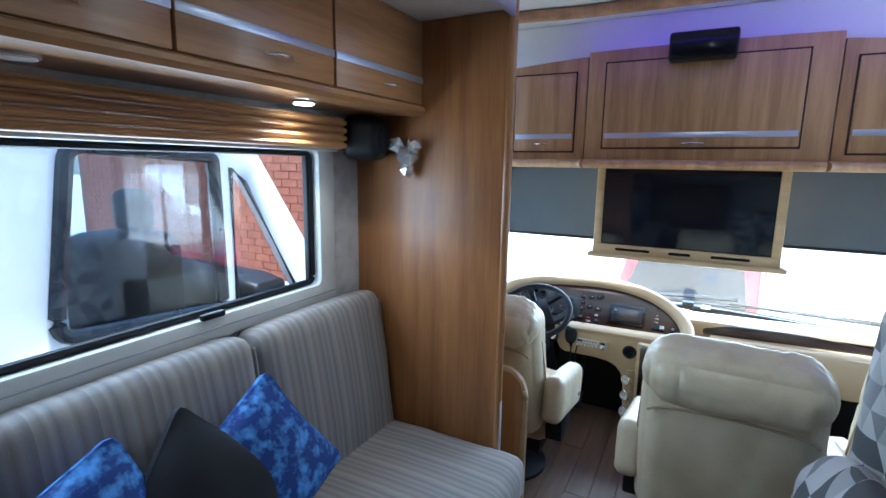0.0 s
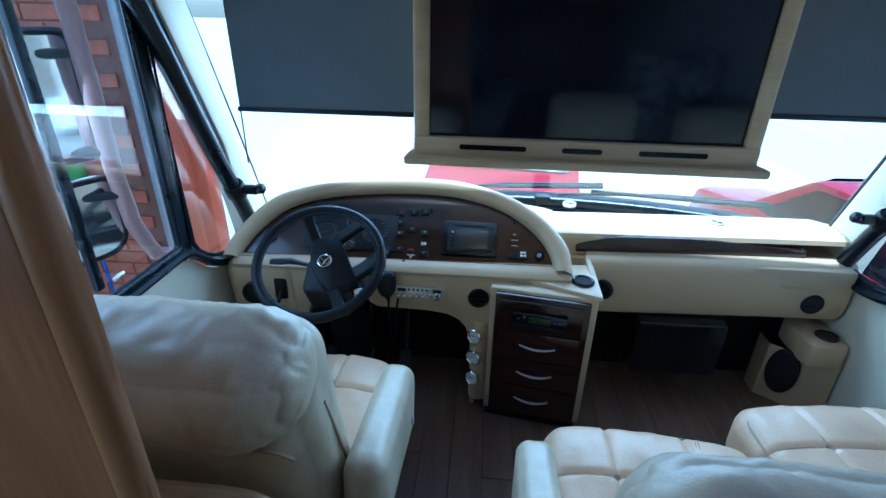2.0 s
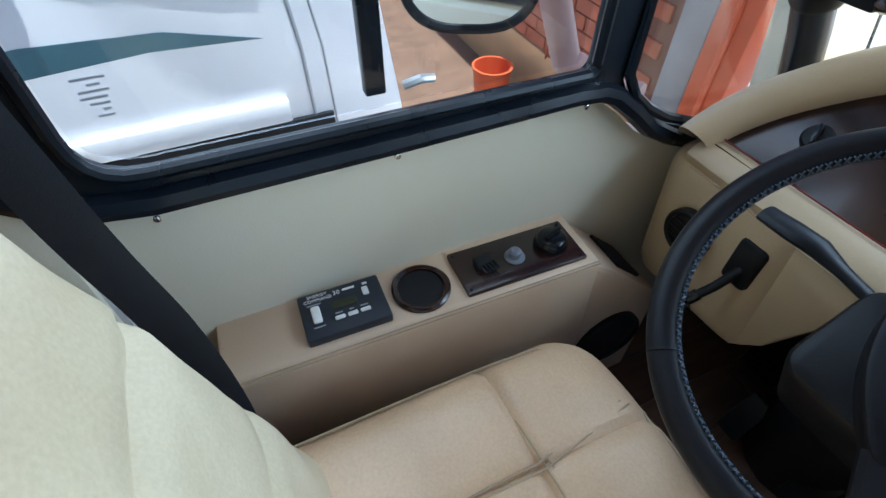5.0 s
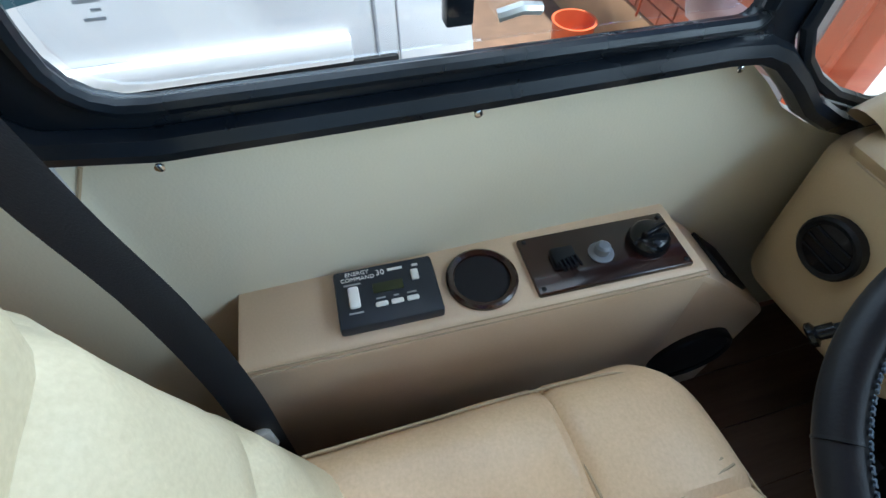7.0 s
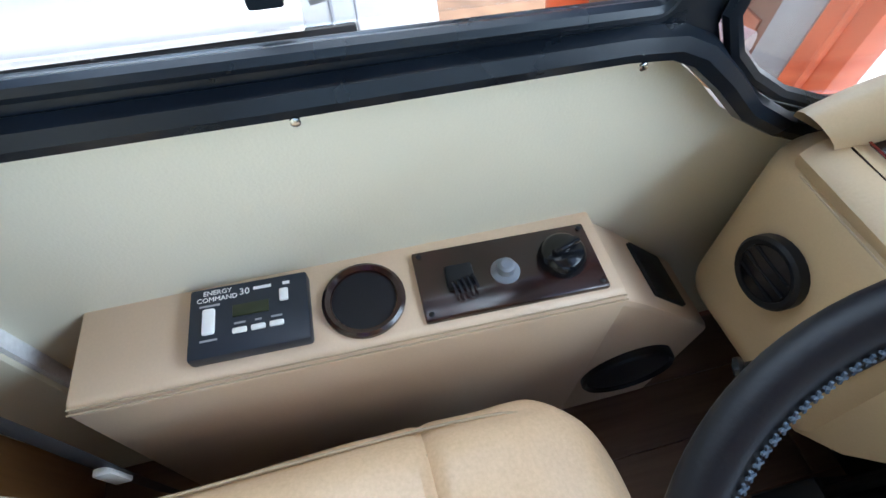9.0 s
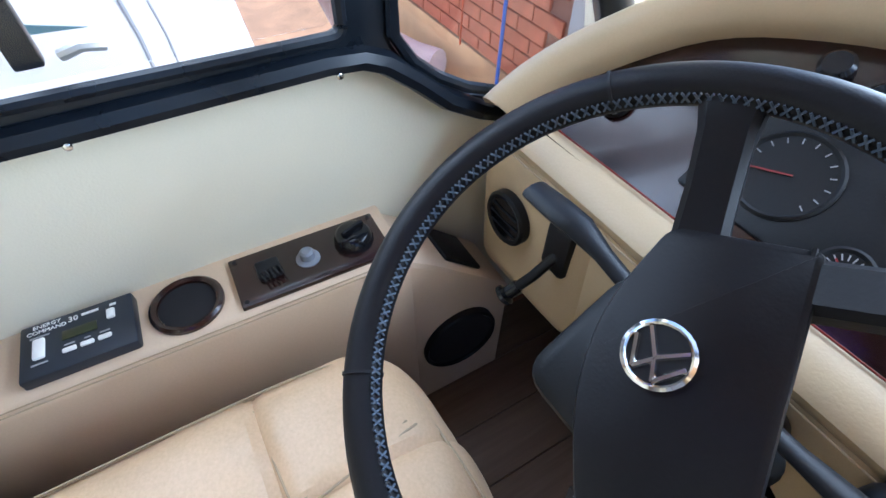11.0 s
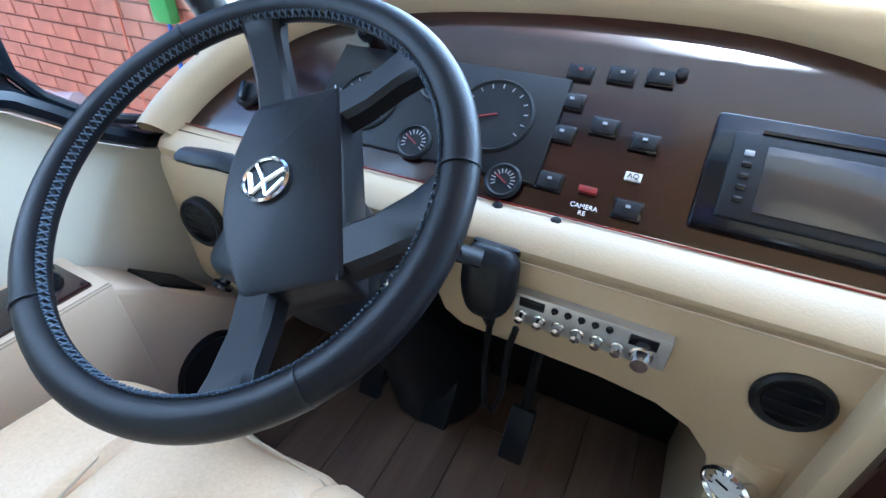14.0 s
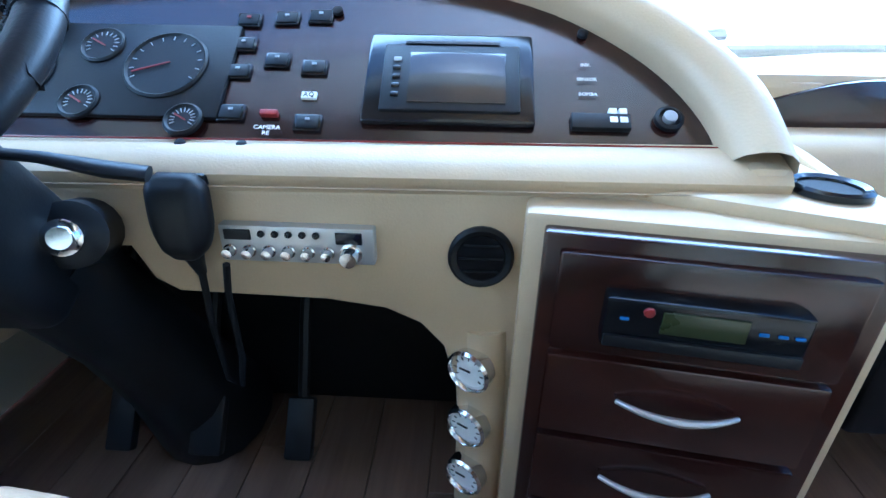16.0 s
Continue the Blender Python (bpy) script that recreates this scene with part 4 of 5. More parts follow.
hub = part("hub", xform(prism(rounded([(-0.006, -0.106), (0.090, -0.104), (0.091, 0.106), (-0.003, 0.104), (-0.031, 0.035), (-0.032, -0.035)], [0.012, 0.008, 0.008, 0.012, 0.06, 0.06]), "z", -0.090, -0.028, 0.006), WM), WHEEL_LEATHER, wheel, "padded black hub cover")
part("hub_edge", xform(tube([(0.083, -0.104, -0.030), (0.083, 0.106, -0.030)], 0.0022, 6), WM), BLACK, wheel)
EMB = WM @ pose(0.0155, 0.009, -0.026) @ pose(0, 0, 0, 0, 0, -22)
badge = part("badge", xform(lathe([(0.0245, -0.002), (0.0245, 0.002), (0.022, 0.0035), (0.0205, 0.002), (0.0205, 0.0)]), EMB), CHROME, wheel, "round chrome badge")
for x0, y0, x1, y1 in ((-0.015, 0.013, 0, -0.003), (0, -0.003, 0.015, 0.013), (-0.019, 0.003, -0.008, -0.017), (-0.008, -0.017, 0, -0.004), (0, -0.004, 0.008, -0.017), (0.008, -0.017, 0.019, 0.003)):
    part("badge_bar", xform(tube([(x0, y0, 0.001), (x1, y1, 0.001)], 0.0024, 6), EMB), CHROME, badge)
part("badge_ground", xform(lathe([(0.0206, -0.002), (0.0206, 0.0002), (0.0, 0.0004)]), EMB), BLACK, badge)
column = thing("steering_column", "black steering column shroud with stalks", "steering column", (-0.75, 3.2, 0.5))
part("shroud", xform(prism(rounded(rect(-0.07, 0.07, -0.075, 0.06), 0.03), "z", -0.30, -0.086, 0.012), WM @ pose(0, 0, 0, 0, 0, -28)), BLACK, column)
part("boot", tube([(-0.75, 3.22, 0.56), (-0.75, 3.32, 0.40), (-0.76, 3.42, 0.22), (-0.76, 3.5, 0.05)], [0.07, 0.075, 0.09, 0.12], 16), BLACK, column)
part("stalk", tube([(-0.80, 3.165, 0.705), (-0.86, 3.168, 0.712), (-0.895, 3.168, 0.718), (-0.93, 3.168, 0.715), (-0.968, 3.168, 0.712)], [0.010, 0.011, 0.017, 0.018, 0.016], 10, flat=0.55), BLACK, column, "indicator stalk")
part("stalk", tube([(-0.70, 3.17, 0.695), (-0.65, 3.175, 0.690), (-0.60, 3.19, 0.675), (-0.565, 3.20, 0.668)], [0.009, 0.010, 0.015, 0.014], 10, flat=0.55), BLACK, column, "wiper stalk")
part("printed_bar", box(-0.955, -0.945, 3.155, 3.158, 0.712, 0.718), GREY_TEXT, column)
part("ignition", lathe([(0.02, -0.02), (0.02, 0.0), (0.014, 0.003), (0.012, 0.006), (0.0, 0.006)], aim((-0.668, 3.185, 0.60), (0.4, -1, 0.35)), 20), CHROME, column, "chrome ignition lock")
part("ignition_boss", lathe([(0.04, -0.06), (0.038, -0.01), (0.022, 0.0)], aim((-0.672, 3.195, 0.597), (0.4, -1, 0.35)), 20), BLACK, column)
lev = thing("hand_lever", "black hand lever below the dashboard", "lever", (-1.0, 3.27, 0.5))
part("plate", box(-1.015, -0.965, 3.25, 3.275, 0.50, 0.59, 0.01), BLACK, lev)
part("rod", tube([(-0.985, 3.262, 0.545), (-0.995, 3.225, 0.50), (-1.008, 3.195, 0.465)], 0.008, 10), BLACK, lev)
part("grip", lathe([(0.010, -0.02), (0.010, 0.0), (0.017, 0.004), (0.017, 0.010), (0.012, 0.013)], aim((-1.008, 3.195, 0.465), (-0.2, -0.6, -0.6)), 16), GLOSS_BLACK, lev)
for i, (x, w) in enumerate(((-0.86, 0.05), (-0.70, 0.06), (-0.53, 0.05))):
    pd = thing("pedal", "black foot pedal in the footwell", "pedal", (x, 3.4, 0.1), "foot pedals")
    part("pad", xform(box(-w / 2, w / 2, -0.012, 0.012, -0.055, 0.055, 0.006), pose(x, 3.38, 0.13, -35, 0, 0)), BLACK, pd)
    part("arm", tube([(x, 3.40, 0.14), (x, 3.47, 0.30), (x, 3.56, 0.45)], 0.011, 8), BLACK, pd)

# ---- instruments on the panel ----
def panel_box(name, x, z, w, h, mat, parent, lift=0.0, thick=0.006, bevel=0.001, label=""):
    return part(name, xform(box(-w / 2, w / 2, -h / 2, h / 2, -0.003, thick, bevel), on_panel(x, z, lift)), mat, parent, label)


cl = thing("instrument_cluster", "dark instrument cluster with round dials and red needles", "instruments", tuple(panel(-0.75, 0.74)))
panel_box("housing", -0.735, 0.742, 0.36, 0.155, BLACK, cl, thick=0.005, bevel=0.003)
for x, z, r in ((-0.835, 0.735, 0.05), (-0.64, 0.745, 0.055), (-0.735, 0.765, 0.03), (-0.735, 0.705, 0.026), (-0.595, 0.69, 0.024)):
    part("dial", xform(lathe([(r, 0.002), (r, 0.007), (r - 0.003, 0.009), (r - 0.006, 0.0065), (0.0, 0.0065)], None, 32), on_panel(x, z)), BLACK, cl)
    for k in range(13):
        a = 210 - 20 * k
        part("tick", xform(box(r - 0.014, r - 0.008, -0.0006, 0.0006, 0.0066, 0.0074), on_panel(x, z) @ pose(0, 0, 0, 0, 0, a)), GREY_TEXT, cl)
    part("needle", xform(box(-0.006, r - 0.012, -0.0009, 0.0009, 0.0076, 0.009), on_panel(x, z) @ pose(0, 0, 0, 0, 0, 200 if r > 0.04 else 150)), RED_PLASTIC, cl, "red needle")
knob = thing("light_switch", "round black rotary light switch", "switch", tuple(panel(-1.05, 0.715)))
part("base", xform(lathe([(0.022, 0), (0.022, 0.006), (0.018, 0.010), (0.0, 0.0105)]), on_panel(-1.05, 0.715)), BLACK, knob)
part("grip", xform(box(-0.004, 0.004, -0.016, 0.016, 0.009, 0.022, 0.002), on_panel(-1.05, 0.715) @ pose(0, 0, 0, 0, 0, 20)), GLOSS_BLACK, knob)
for x, z, red in ((-0.55, 0.80, 1), (-0.498, 0.803, 0), (-0.452, 0.806, 0), (-0.548, 0.772, 0), (-0.498, 0.755, 0), (-0.447, 0.748, 0), (-0.546, 0.742, 0), (-0.54, 0.70, 0), (-0.442, 0.692, 0)):
    sw = thing("rocker_switch", "small black rocker switch in the dark panel", "switch", tuple(panel(x, z)), "dashboard rocker switches")
    panel_box("frame", x, z, 0.034, 0.025, GLOSS_BLACK, sw, thick=0.002)
    panel_box("rocker", x, z, 0.027, 0.019, BLACK, sw, thick=0.004, bevel=0.0008)
    panel_box("symbol", x, z + 0.002, 0.0055, 0.0035, RED_PLASTIC if red else GREY_TEXT, sw, thick=0.0052, bevel=0)
panel_box("warning_light", -0.492, 0.700, 0.022, 0.008, RED_PLASTIC, cl, thick=0.005, label="dull red warning lamp")
lab = thing("dash_labels", "white lettering labels on the dark panel", "label", tuple(panel(-0.49, 0.68)))
words("CAMERA\nRE", 0.0085, on_panel(-0.490, 0.683, 0.003), WHITE_TEXT, lab)
panel_box("label_plate", -0.447, 0.719, 0.019, 0.010, WHITE_TEXT, lab, thick=0.002, bevel=0)
words("AQ", 0.0095, on_panel(-0.447, 0.719, 0.0025), BLACK, lab)
for txt, z in (("INV.", 0.756), ("SENSOR", 0.741), ("BOMBA", 0.726)):
    words(txt, 0.0068, on_panel(-0.100, z, 0.002), WHITE_TEXT, lab)
sw = thing("rocker_switch", "black switch block with four white marks", "switch", tuple(panel(-0.08, 0.70)))
panel_box("body", -0.088, 0.699, 0.07, 0.022, BLACK, sw, thick=0.006)
for dx in (0, 1):
    for dz in (0, 1):
        panel_box("mark", -0.073 + 0.012 * dx, 0.700 + 0.008 * dz, 0.009, 0.008, WHITE_TEXT, sw, thick=0.0065, bevel=0)
sock = thing("power_socket", "small round black power socket", "socket", tuple(panel(-0.007, 0.703)))
part("ring", xform(lathe([(0.017, 0), (0.017, 0.006), (0.013, 0.008), (0.010, 0.003), (0.0, 0.003)]), on_panel(-0.007, 0.703)), BLACK, sock)
part("cap", xform(lathe([(0.008, 0.002), (0.008, 0.010), (0.0, 0.011)]), on_panel(-0.007, 0.703)), GREY_TEXT, sock)
for x, z in ((-0.59, 0.668), (-0.43, 0.812), (-0.1, 0.79), (-0.515, 0.668)):
    pb = thing("push_button", "small round black push button", "button", tuple(panel(x, z)), "panel push buttons")
    part("cap", xform(lathe([(0.007, 0), (0.007, 0.005), (0.004, 0.007)]), on_panel(x, z)), BLACK, pb)
for x, z in ((-0.875, 0.802), (-0.82, 0.795)):
    part("knob", xform(lathe([(0.010, 0), (0.010, 0.012), (0.017, 0.014), (0.017, 0.030), (0.013, 0.034)], None, 16), on_panel(x, z)), GLOSS_BLACK, fascia, "small black stubby knob")
mm = thing("media_screen", "double-slot media player with a grey reflecting screen", "media player", tuple(panel(-0.275, 0.74)))
panel_box("bezel", -0.272, 0.738, 0.212, 0.145, GLOSS_BLACK, mm, thick=0.008, bevel=0.005)
panel_box("frame", -0.270, 0.735, 0.172, 0.106, BLACK, mm, thick=0.012, bevel=0.003)
panel_box("display", -0.262, 0.734, 0.120, 0.080, LCD, mm, thick=0.0135, bevel=0.001, label="grey reflecting display")
for k in range(5):
    panel_box("button", -0.338, 0.716 + 0.009 * k, 0.010, 0.007, GREY_TEXT if k == 4 else GLOSS_BLACK, mm, thick=0.0135, bevel=0.001)
panel_box("slot", -0.270, 0.770, 0.12, 0.004, GLOSS_BLACK, mm, thick=0.0130, bevel=0)

# two-way radio, its microphone and lead
cbr = thing("two_way_radio", "silver two-way radio with a row of knobs under the dashboard", "radio", (-0.445, 3.27, 0.56))
part("face", box(-0.539, -0.352, 3.258, 3.30, 0.540, 0.588, 0.003), SILVER, cbr)
part("display", box(-0.398, -0.366, 3.2555, 3.262, 0.568, 0.583, 0.001), SCREEN, cbr, "dark red display")
part("meter", box(-0.532, -0.50, 3.2555, 3.262, 0.570, 0.583, 0.001), BLACK, cbr)
for k in range(7):
    x, r, d = -0.527 + 0.0238 * k + (0.004 if k == 6 else 0), 0.0065 if k < 6 else 0.011, 0.014 if k < 6 else 0.020
    part("knob", lathe([(r * 1.25, 0), (r * 1.25, 0.003), (r, 0.004), (r * 0.9, d), (0.0, d + 0.001)], aim((x, 3.258, 0.556), (0, -1, 0)), 16), CHROME, cbr, "chrome knob")
for k in range(5):
    part("toggle", lathe([(0.0045, 0), (0.0045, 0.002), (0.0015, 0.003), (0.0018, 0.008)], aim((-0.487 + 0.0165 * k, 3.258, 0.578), (0, -1, 0.2)), 10), BLACK, cbr)
def mic_body():
    """A palm-shaped microphone case, narrowing towards its lead."""
    bm = cushion(0.068, 0.100, 0.040, 0.019, 0.006, 12)
    for v in bm.verts:
        k = max(0.0, -v.co.y / 0.05)
        v.co.x *= 1 - 0.42 * k ** 2
        v.co.z *= 1 - 0.2 * k
    return bm


mic = thing("radio_microphone", "black hand microphone hanging on the dashboard", "microphone", (-0.568, 3.25, 0.6))
part("body", xform(mic_body(), pose(-0.57, 3.243, 0.602, 84, 0, 0)), BLACK, mic)
part("neck", tube([(-0.569, 3.247, 0.556), (-0.567, 3.25, 0.535), (-0.566, 3.252, 0.525)], [0.013, 0.008, 0.006], 10), BLACK, mic)
part("lead", tube([(-0.566, 3.252, 0.53), (-0.568, 3.25, 0.45), (-0.562, 3.25, 0.36), (-0.548, 3.255, 0.345), (-0.537, 3.25, 0.40), (-0.535, 3.245, 0.50), (-0.527, 3.24, 0.545)], 0.0045, 8), BLACK, mic)
part("clip", box(-0.60, -0.54, 3.255, 3.275, 0.635, 0.65, 0.004), BLACK, mic)

# ---- swivel chairs ----
def skin(x, y):
    """Height of the seat cushion's skin above its chair's floor."""
    u, w = x / 0.2725, (y - 0.03) / 0.28
    return 0.470 + 0.02 * max(0, 1 - abs(u) ** 4) * max(0, 1 - abs(w) ** 4)


def swivel_chair(m, label, arms=(1, -1), seed=0, drop=0.05, back_shift=0.0, lean=8.0):
    ch = thing("swivel_chair", label, "chair", m=m, group="cream leather cab chairs")
    pad = cushion(0.565, 0.56, 0.17, 0.055, 0.02, 44, 0.006, seed, None, (-0.105, 0.105), (0.07,), 0.011, 4.0)
    for v in pad.verts:
        if v.co.y > 0:
            v.co.y -= 0.05 * (abs(v.co.x) / 0.2825) ** 4.5 * (v.co.y / 0.28) ** 2
            v.co.z -= 0.018 * (v.co.y / 0.28) ** 4
    seat = part("seat", xform(pad, Matrix.Translation((0, 0.03, 0.385))), SEAT_LEATHER, ch)
    for path in ([(-0.105, 0.1 - 0.33 * k / 8) for k in range(9)], [(0.105, 0.1 - 0.33 * k / 8) for k in range(9)], [(-0.24 + 0.48 * k / 12, 0.10 + 0.012 * math.sin(math.pi * k / 12)) for k in range(13)], [(0.105 + 0.03 * k / 6, 0.1 + 0.16 * k / 6) for k in range(7)], [(-0.105 - 0.03 * k / 6, 0.1 + 0.16 * k / 6) for k in range(7)]):
        for off in (-0.0045, 0.0045):
            part("seam", tube([(x + off, y + off, skin(x, y) - (0.0085 if abs(off) < 0.01 else 0)) for x, y in path], 0.0016, 5), SEAM, seat)
    part("seat_base", box(-0.24, 0.24, -0.22, 0.26, 0.22, 0.31, 0.02), BLACK, ch)
    for dz, rr in ((0.0, 0.0018), (-0.006, 0.0010)):
        part("piping", tube([(x, y, 0.457 + dz - 0.016 * max(0, y / 0.3) ** 4) for x, y in smooth_curve([(-0.272, -0.2), (-0.274, 0.0), (-0.272, 0.15), (-0.262, 0.215), (-0.222, 0.262), (-0.13, 0.288), (0, 0.297), (0.13, 0.288), (0.222, 0.262), (0.262, 0.215), (0.272, 0.15), (0.274, 0.0), (0.272, -0.2)], 60)], rr, 6), SEAM, seat)
    bm_ = pose(-0.4 * back_shift, -0.235 - back_shift, 0.42, lean, 0, 0)
    back = cushion(0.53, 0.66 - drop, 0.20, 0.075, 0.02, 34, 0.004, seed + 3, pose(0, 0, 0, -90, 0, 0), (), (-0.14, 0.05), 0.010, 3.0)
    for v in back.verts:
        v.co.x *= 1.02 - 0.05 * (v.co.z + 0.33) / 0.66
    for v in back.verts:
        v.co.y += 0.006 * noise.noise(Vector((v.co.x * 15 + v.co.z * 10, v.co.z * 5, seed * 1.7))) * (1 if v.co.y > 0 else 0.3)
    part("backrest", xform(back, bm_ @ pose(0, -0.005, 0.285 - drop / 2)), LEATHER, ch)
    roll = cushion(0.52, 0.20, 0.245, 0.095, 0.012, 44, 0.006, seed + 5, None, (), (), 0.01, 3.0)
    for v in roll.verts:
        n_ = Vector((0, v.co.y, v.co.z)).normalized()
        edge = 0.35 + 0.65 * (abs(v.co.x) / 0.25) ** 2
        v.co += n_ * edge * 0.016 * (abs(noise.noise(Vector((v.co.x * 34 + seed, math.atan2(v.co.y, v.co.z) * 1.6, seed)))) - 0.25)
    part("head_roll", xform(roll, bm_ @ pose(0, -0.044, 0.555 - drop, 90, 0, 0)), LEATHER, ch)
    part("back_seam", xform(tube([(x, -0.122, z - drop) for x, z in smooth_curve([(-0.235, 0.425), (-0.20, 0.445), (-0.1, 0.455), (0, 0.458), (0.1, 0.455), (0.20, 0.445), (0.235, 0.425)], 20)], 0.005, 6), bm_), SEAM, ch)
    for s in (-1, 1):
        part("side_piping", xform(tube([(s * x, y, z) for x, y, z in smooth_curve([(0.272, 0.02, 0.06), (0.276, 0.0, 0.25), (0.268, -0.01, 0.38), (0.264, -0.02, 0.46)], 14)], 0.004, 6), bm_ @ Matrix.Translation((0, 0, -drop))), SEAM, ch)
    for s in arms:
        arm = part("armrest", cushion(0.092, 0.44, 0.21, 0.034, 0.006, 18, 0.003, seed + 7, pose(s * 0.325, -0.165, 0.56, -10, 0, 0)), LEATHER, ch)
        part("arm_button", lathe([(0.012, 0), (0.012, 0.006), (0.0, 0.008)], aim((s * 0.373, -0.03, 0.50), (s, 0, 0)), 12), SILVER, arm)
        part("arm_bracket", box(*sorted((s * 0.27, s * 0.35)), -0.26, -0.08, 0.34, 0.47, 0.01), BLACK, arm)
    part("recline_knob", lathe([(0.016, 0), (0.014, 0.02), (0.0, 0.022)], aim((0.285, 0.0, 0.33), (1, 0, 0)), 12), RED_PLASTIC, ch)
    part("pedestal", lathe([(0.21, 0.0), (0.21, 0.02), (0.10, 0.05), (0.09, 0.23)], None, 28), BLACK, ch)
    return ch


swivel_chair(pose(-0.765, 2.715, 0.0, 0, 0, 0), "cream leather driver chair behind the steering wheel", (1,), 1, 0.01, 0.015, 10.5)
swivel_chair(pose(0.25, 2.47, 0.0, 0, 0, -2), "cream leather swivel chair facing the dashboard", (1, -1), 11, -0.03, 0.06, 12.0)
swivel_chair(pose(0.86, 2.64, 0.0, 0, 0, 4), "cream leather passenger chair beside the window", (1,), 21, 0.0)

structure("trim_cab_rear", box(-1.24, -1.222, 2.236, 2.372, 0.0, 2.1, 0.004), VINYL, "cream vinyl side trim behind the driver chair", "trim")

panel_back = thing("half_partition", "low honey wood panel with a rounded corner behind the driver chair", "panel", (-0.9, 2.17, 0))
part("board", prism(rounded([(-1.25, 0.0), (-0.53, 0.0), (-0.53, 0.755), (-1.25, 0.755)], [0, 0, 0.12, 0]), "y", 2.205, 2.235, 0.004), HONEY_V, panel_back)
part("edge", tube([(x, 2.22, z) for x, z in rounded([(-0.53, 0.0), (-0.53, 0.76), (-1.25, 0.76)], [0, 0.12, 0])], 0.018, 8), PALE_WOOD, panel_back)

# ---- slide-out with the sofa ----
pt = thing("partition", "tall honey wood partition beside the sofa", "partition", (-0.9, 2.09, 0))
# board in the darkened honey wood, so its shade is partly painted
part("board", box(-1.25, -0.575, 1.98, 2.016, 0.0, 2.36, 0.004), SHADED_PARTITION_WOOD, pt)
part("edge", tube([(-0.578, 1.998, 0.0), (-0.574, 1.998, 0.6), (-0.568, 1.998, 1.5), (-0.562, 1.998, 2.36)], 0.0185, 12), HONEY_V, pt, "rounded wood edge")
part("edge_strip", box(-0.562, -0.554, 1.988, 2.008, 0.0, 0.72, 0.002), SILVER, pt, "grey metal edge strip")
structure("ceiling_soffit", box(-1.27, -0.56, -1.6, 1.978, 2.165, 2.20), CEILING_CLOTH, "lowered off-white ceiling over the sofa", "ceiling")
structure("trim_soffit", box(-0.565, -0.545, -1.6, 1.978, 2.14, 2.215, 0.006), METAL_STRIP, "pale edge trim of the lowered ceiling", "trim")

edges = (-0.04, 0.464, 0.968, 1.468, 1.977)
for y0, y1 in zip(edges, edges[1:]):
    cb_ = thing("sofa_cabinet", "honey wood overhead cabinet with a metal strip and chrome handle", "cabinet", (-1.1, (y0 + y1) / 2, 1.86), "cabinets over the sofa")
    part("body", box(-1.25, -0.929, y0 + 0.001, y1 - 0.001, 1.852, 2.162), HONEY_H, cb_)
    dr = part("door", box(-0.931, -0.911, y0 + 0.004, y1 - 0.004, 1.860, 2.16, 0.004), HONEY_H, cb_)
    part("strip", box(-0.912, -0.9075, y0 + 0.004, y1 - 0.004, 1.938, 1.960, 0.001), METAL_STRIP, dr, "brushed metal strip")
    pull(dr, (-0.910, (y0 + y1) / 2 + 0.03, 1.900), (0, 1, 0), (1, 0, 0), 0.05)
cor = thing("cornice", "rounded honey wood cornice under the cabinets", "cornice", (-1.05, 1.0, 1.83))
part("moulding", loft([[Vector((x, y, z)) for y in (-0.2, 0.6, 1.4, 1.977)] for x, z in ((-0.916, 1.858), (-0.902, 1.850), (-0.899, 1.837), (-0.909, 1.824), (-0.94, 1.818), (-1.02, 1.824), (-1.25, 1.832))]), HONEY_H, cor)
val = thing("window_valance", "ribbed honey wood valance above the sofa window", "valance", (-1.12, 0.8, 1.68))
part("board", box(-1.19, -1.12, -0.2, 1.76, 1.69, 1.80, 0.004), HONEY_H, val)
for z in (1.700, 1.727, 1.754, 1.781):
    part("rib", tube([(-1.118, -0.2, z), (-1.118, 1.76, z)], 0.0125, 10, flat=0.85), HONEY_H, val)
for y, lit in ((1.471, True), (0.75, False)):
    dl = thing("downlight", "round recessed downlight under the cabinet" + (", lit" if lit else ", unlit"), "lamp", (-1.07, y, 1.83), "sofa downlights")
    part("ring", lathe([(0.036, 0.0), (0.036, 0.006), (0.0, 0.006)], pose(-1.04, y, 1.816), 24), SILVER, dl)
    part("lens", lathe([(0.030, -0.002), (0.030, 0.003), (0.0, 0.003)], pose(-1.04, y, 1.815), 24), LAMP_LIT if lit else WHITE_TEXT, dl)
spot = new("downlight_lamp", bpy.data.lights.new("downlight_lamp", "SPOT"))
spot.data.energy, spot.data.spot_size, spot.data.shadow_soft_size, spot.data.color = 3.0, radians(110), 0.03, (1.0, 0.9, 0.75)
spot.matrix_world = look((-1.04, 1.471, 1.807), (-1.0, 1.471, 0))
ceil_lamp = thing("ceiling_downlight", "round lit ceiling lamp above the aisle", "lamp", (0.15, 1.5, 2.35))
part("ring", lathe([(0.06, 0.0), (0.06, 0.012), (0.0, 0.012)], pose(0.15, 1.5, 2.348), 24), SILVER, ceil_lamp)
part("lens", lathe([(0.05, -0.003), (0.05, 0.003), (0.0, 0.003)], pose(0.15, 1.5, 2.346), 24), LAMP_LIT, ceil_lamp)
lamp2 = new("ceiling_lamp", bpy.data.lights.new("ceiling_lamp", "SPOT"))
lamp2.data.energy, lamp2.data.spot_size, lamp2.data.shadow_soft_size, lamp2.data.color = 2.5, radians(150), 0.05, (1.0, 0.93, 0.82)
lamp2.matrix_world = look((0.15, 1.5, 2.33), (0.15, 1.55, 0))

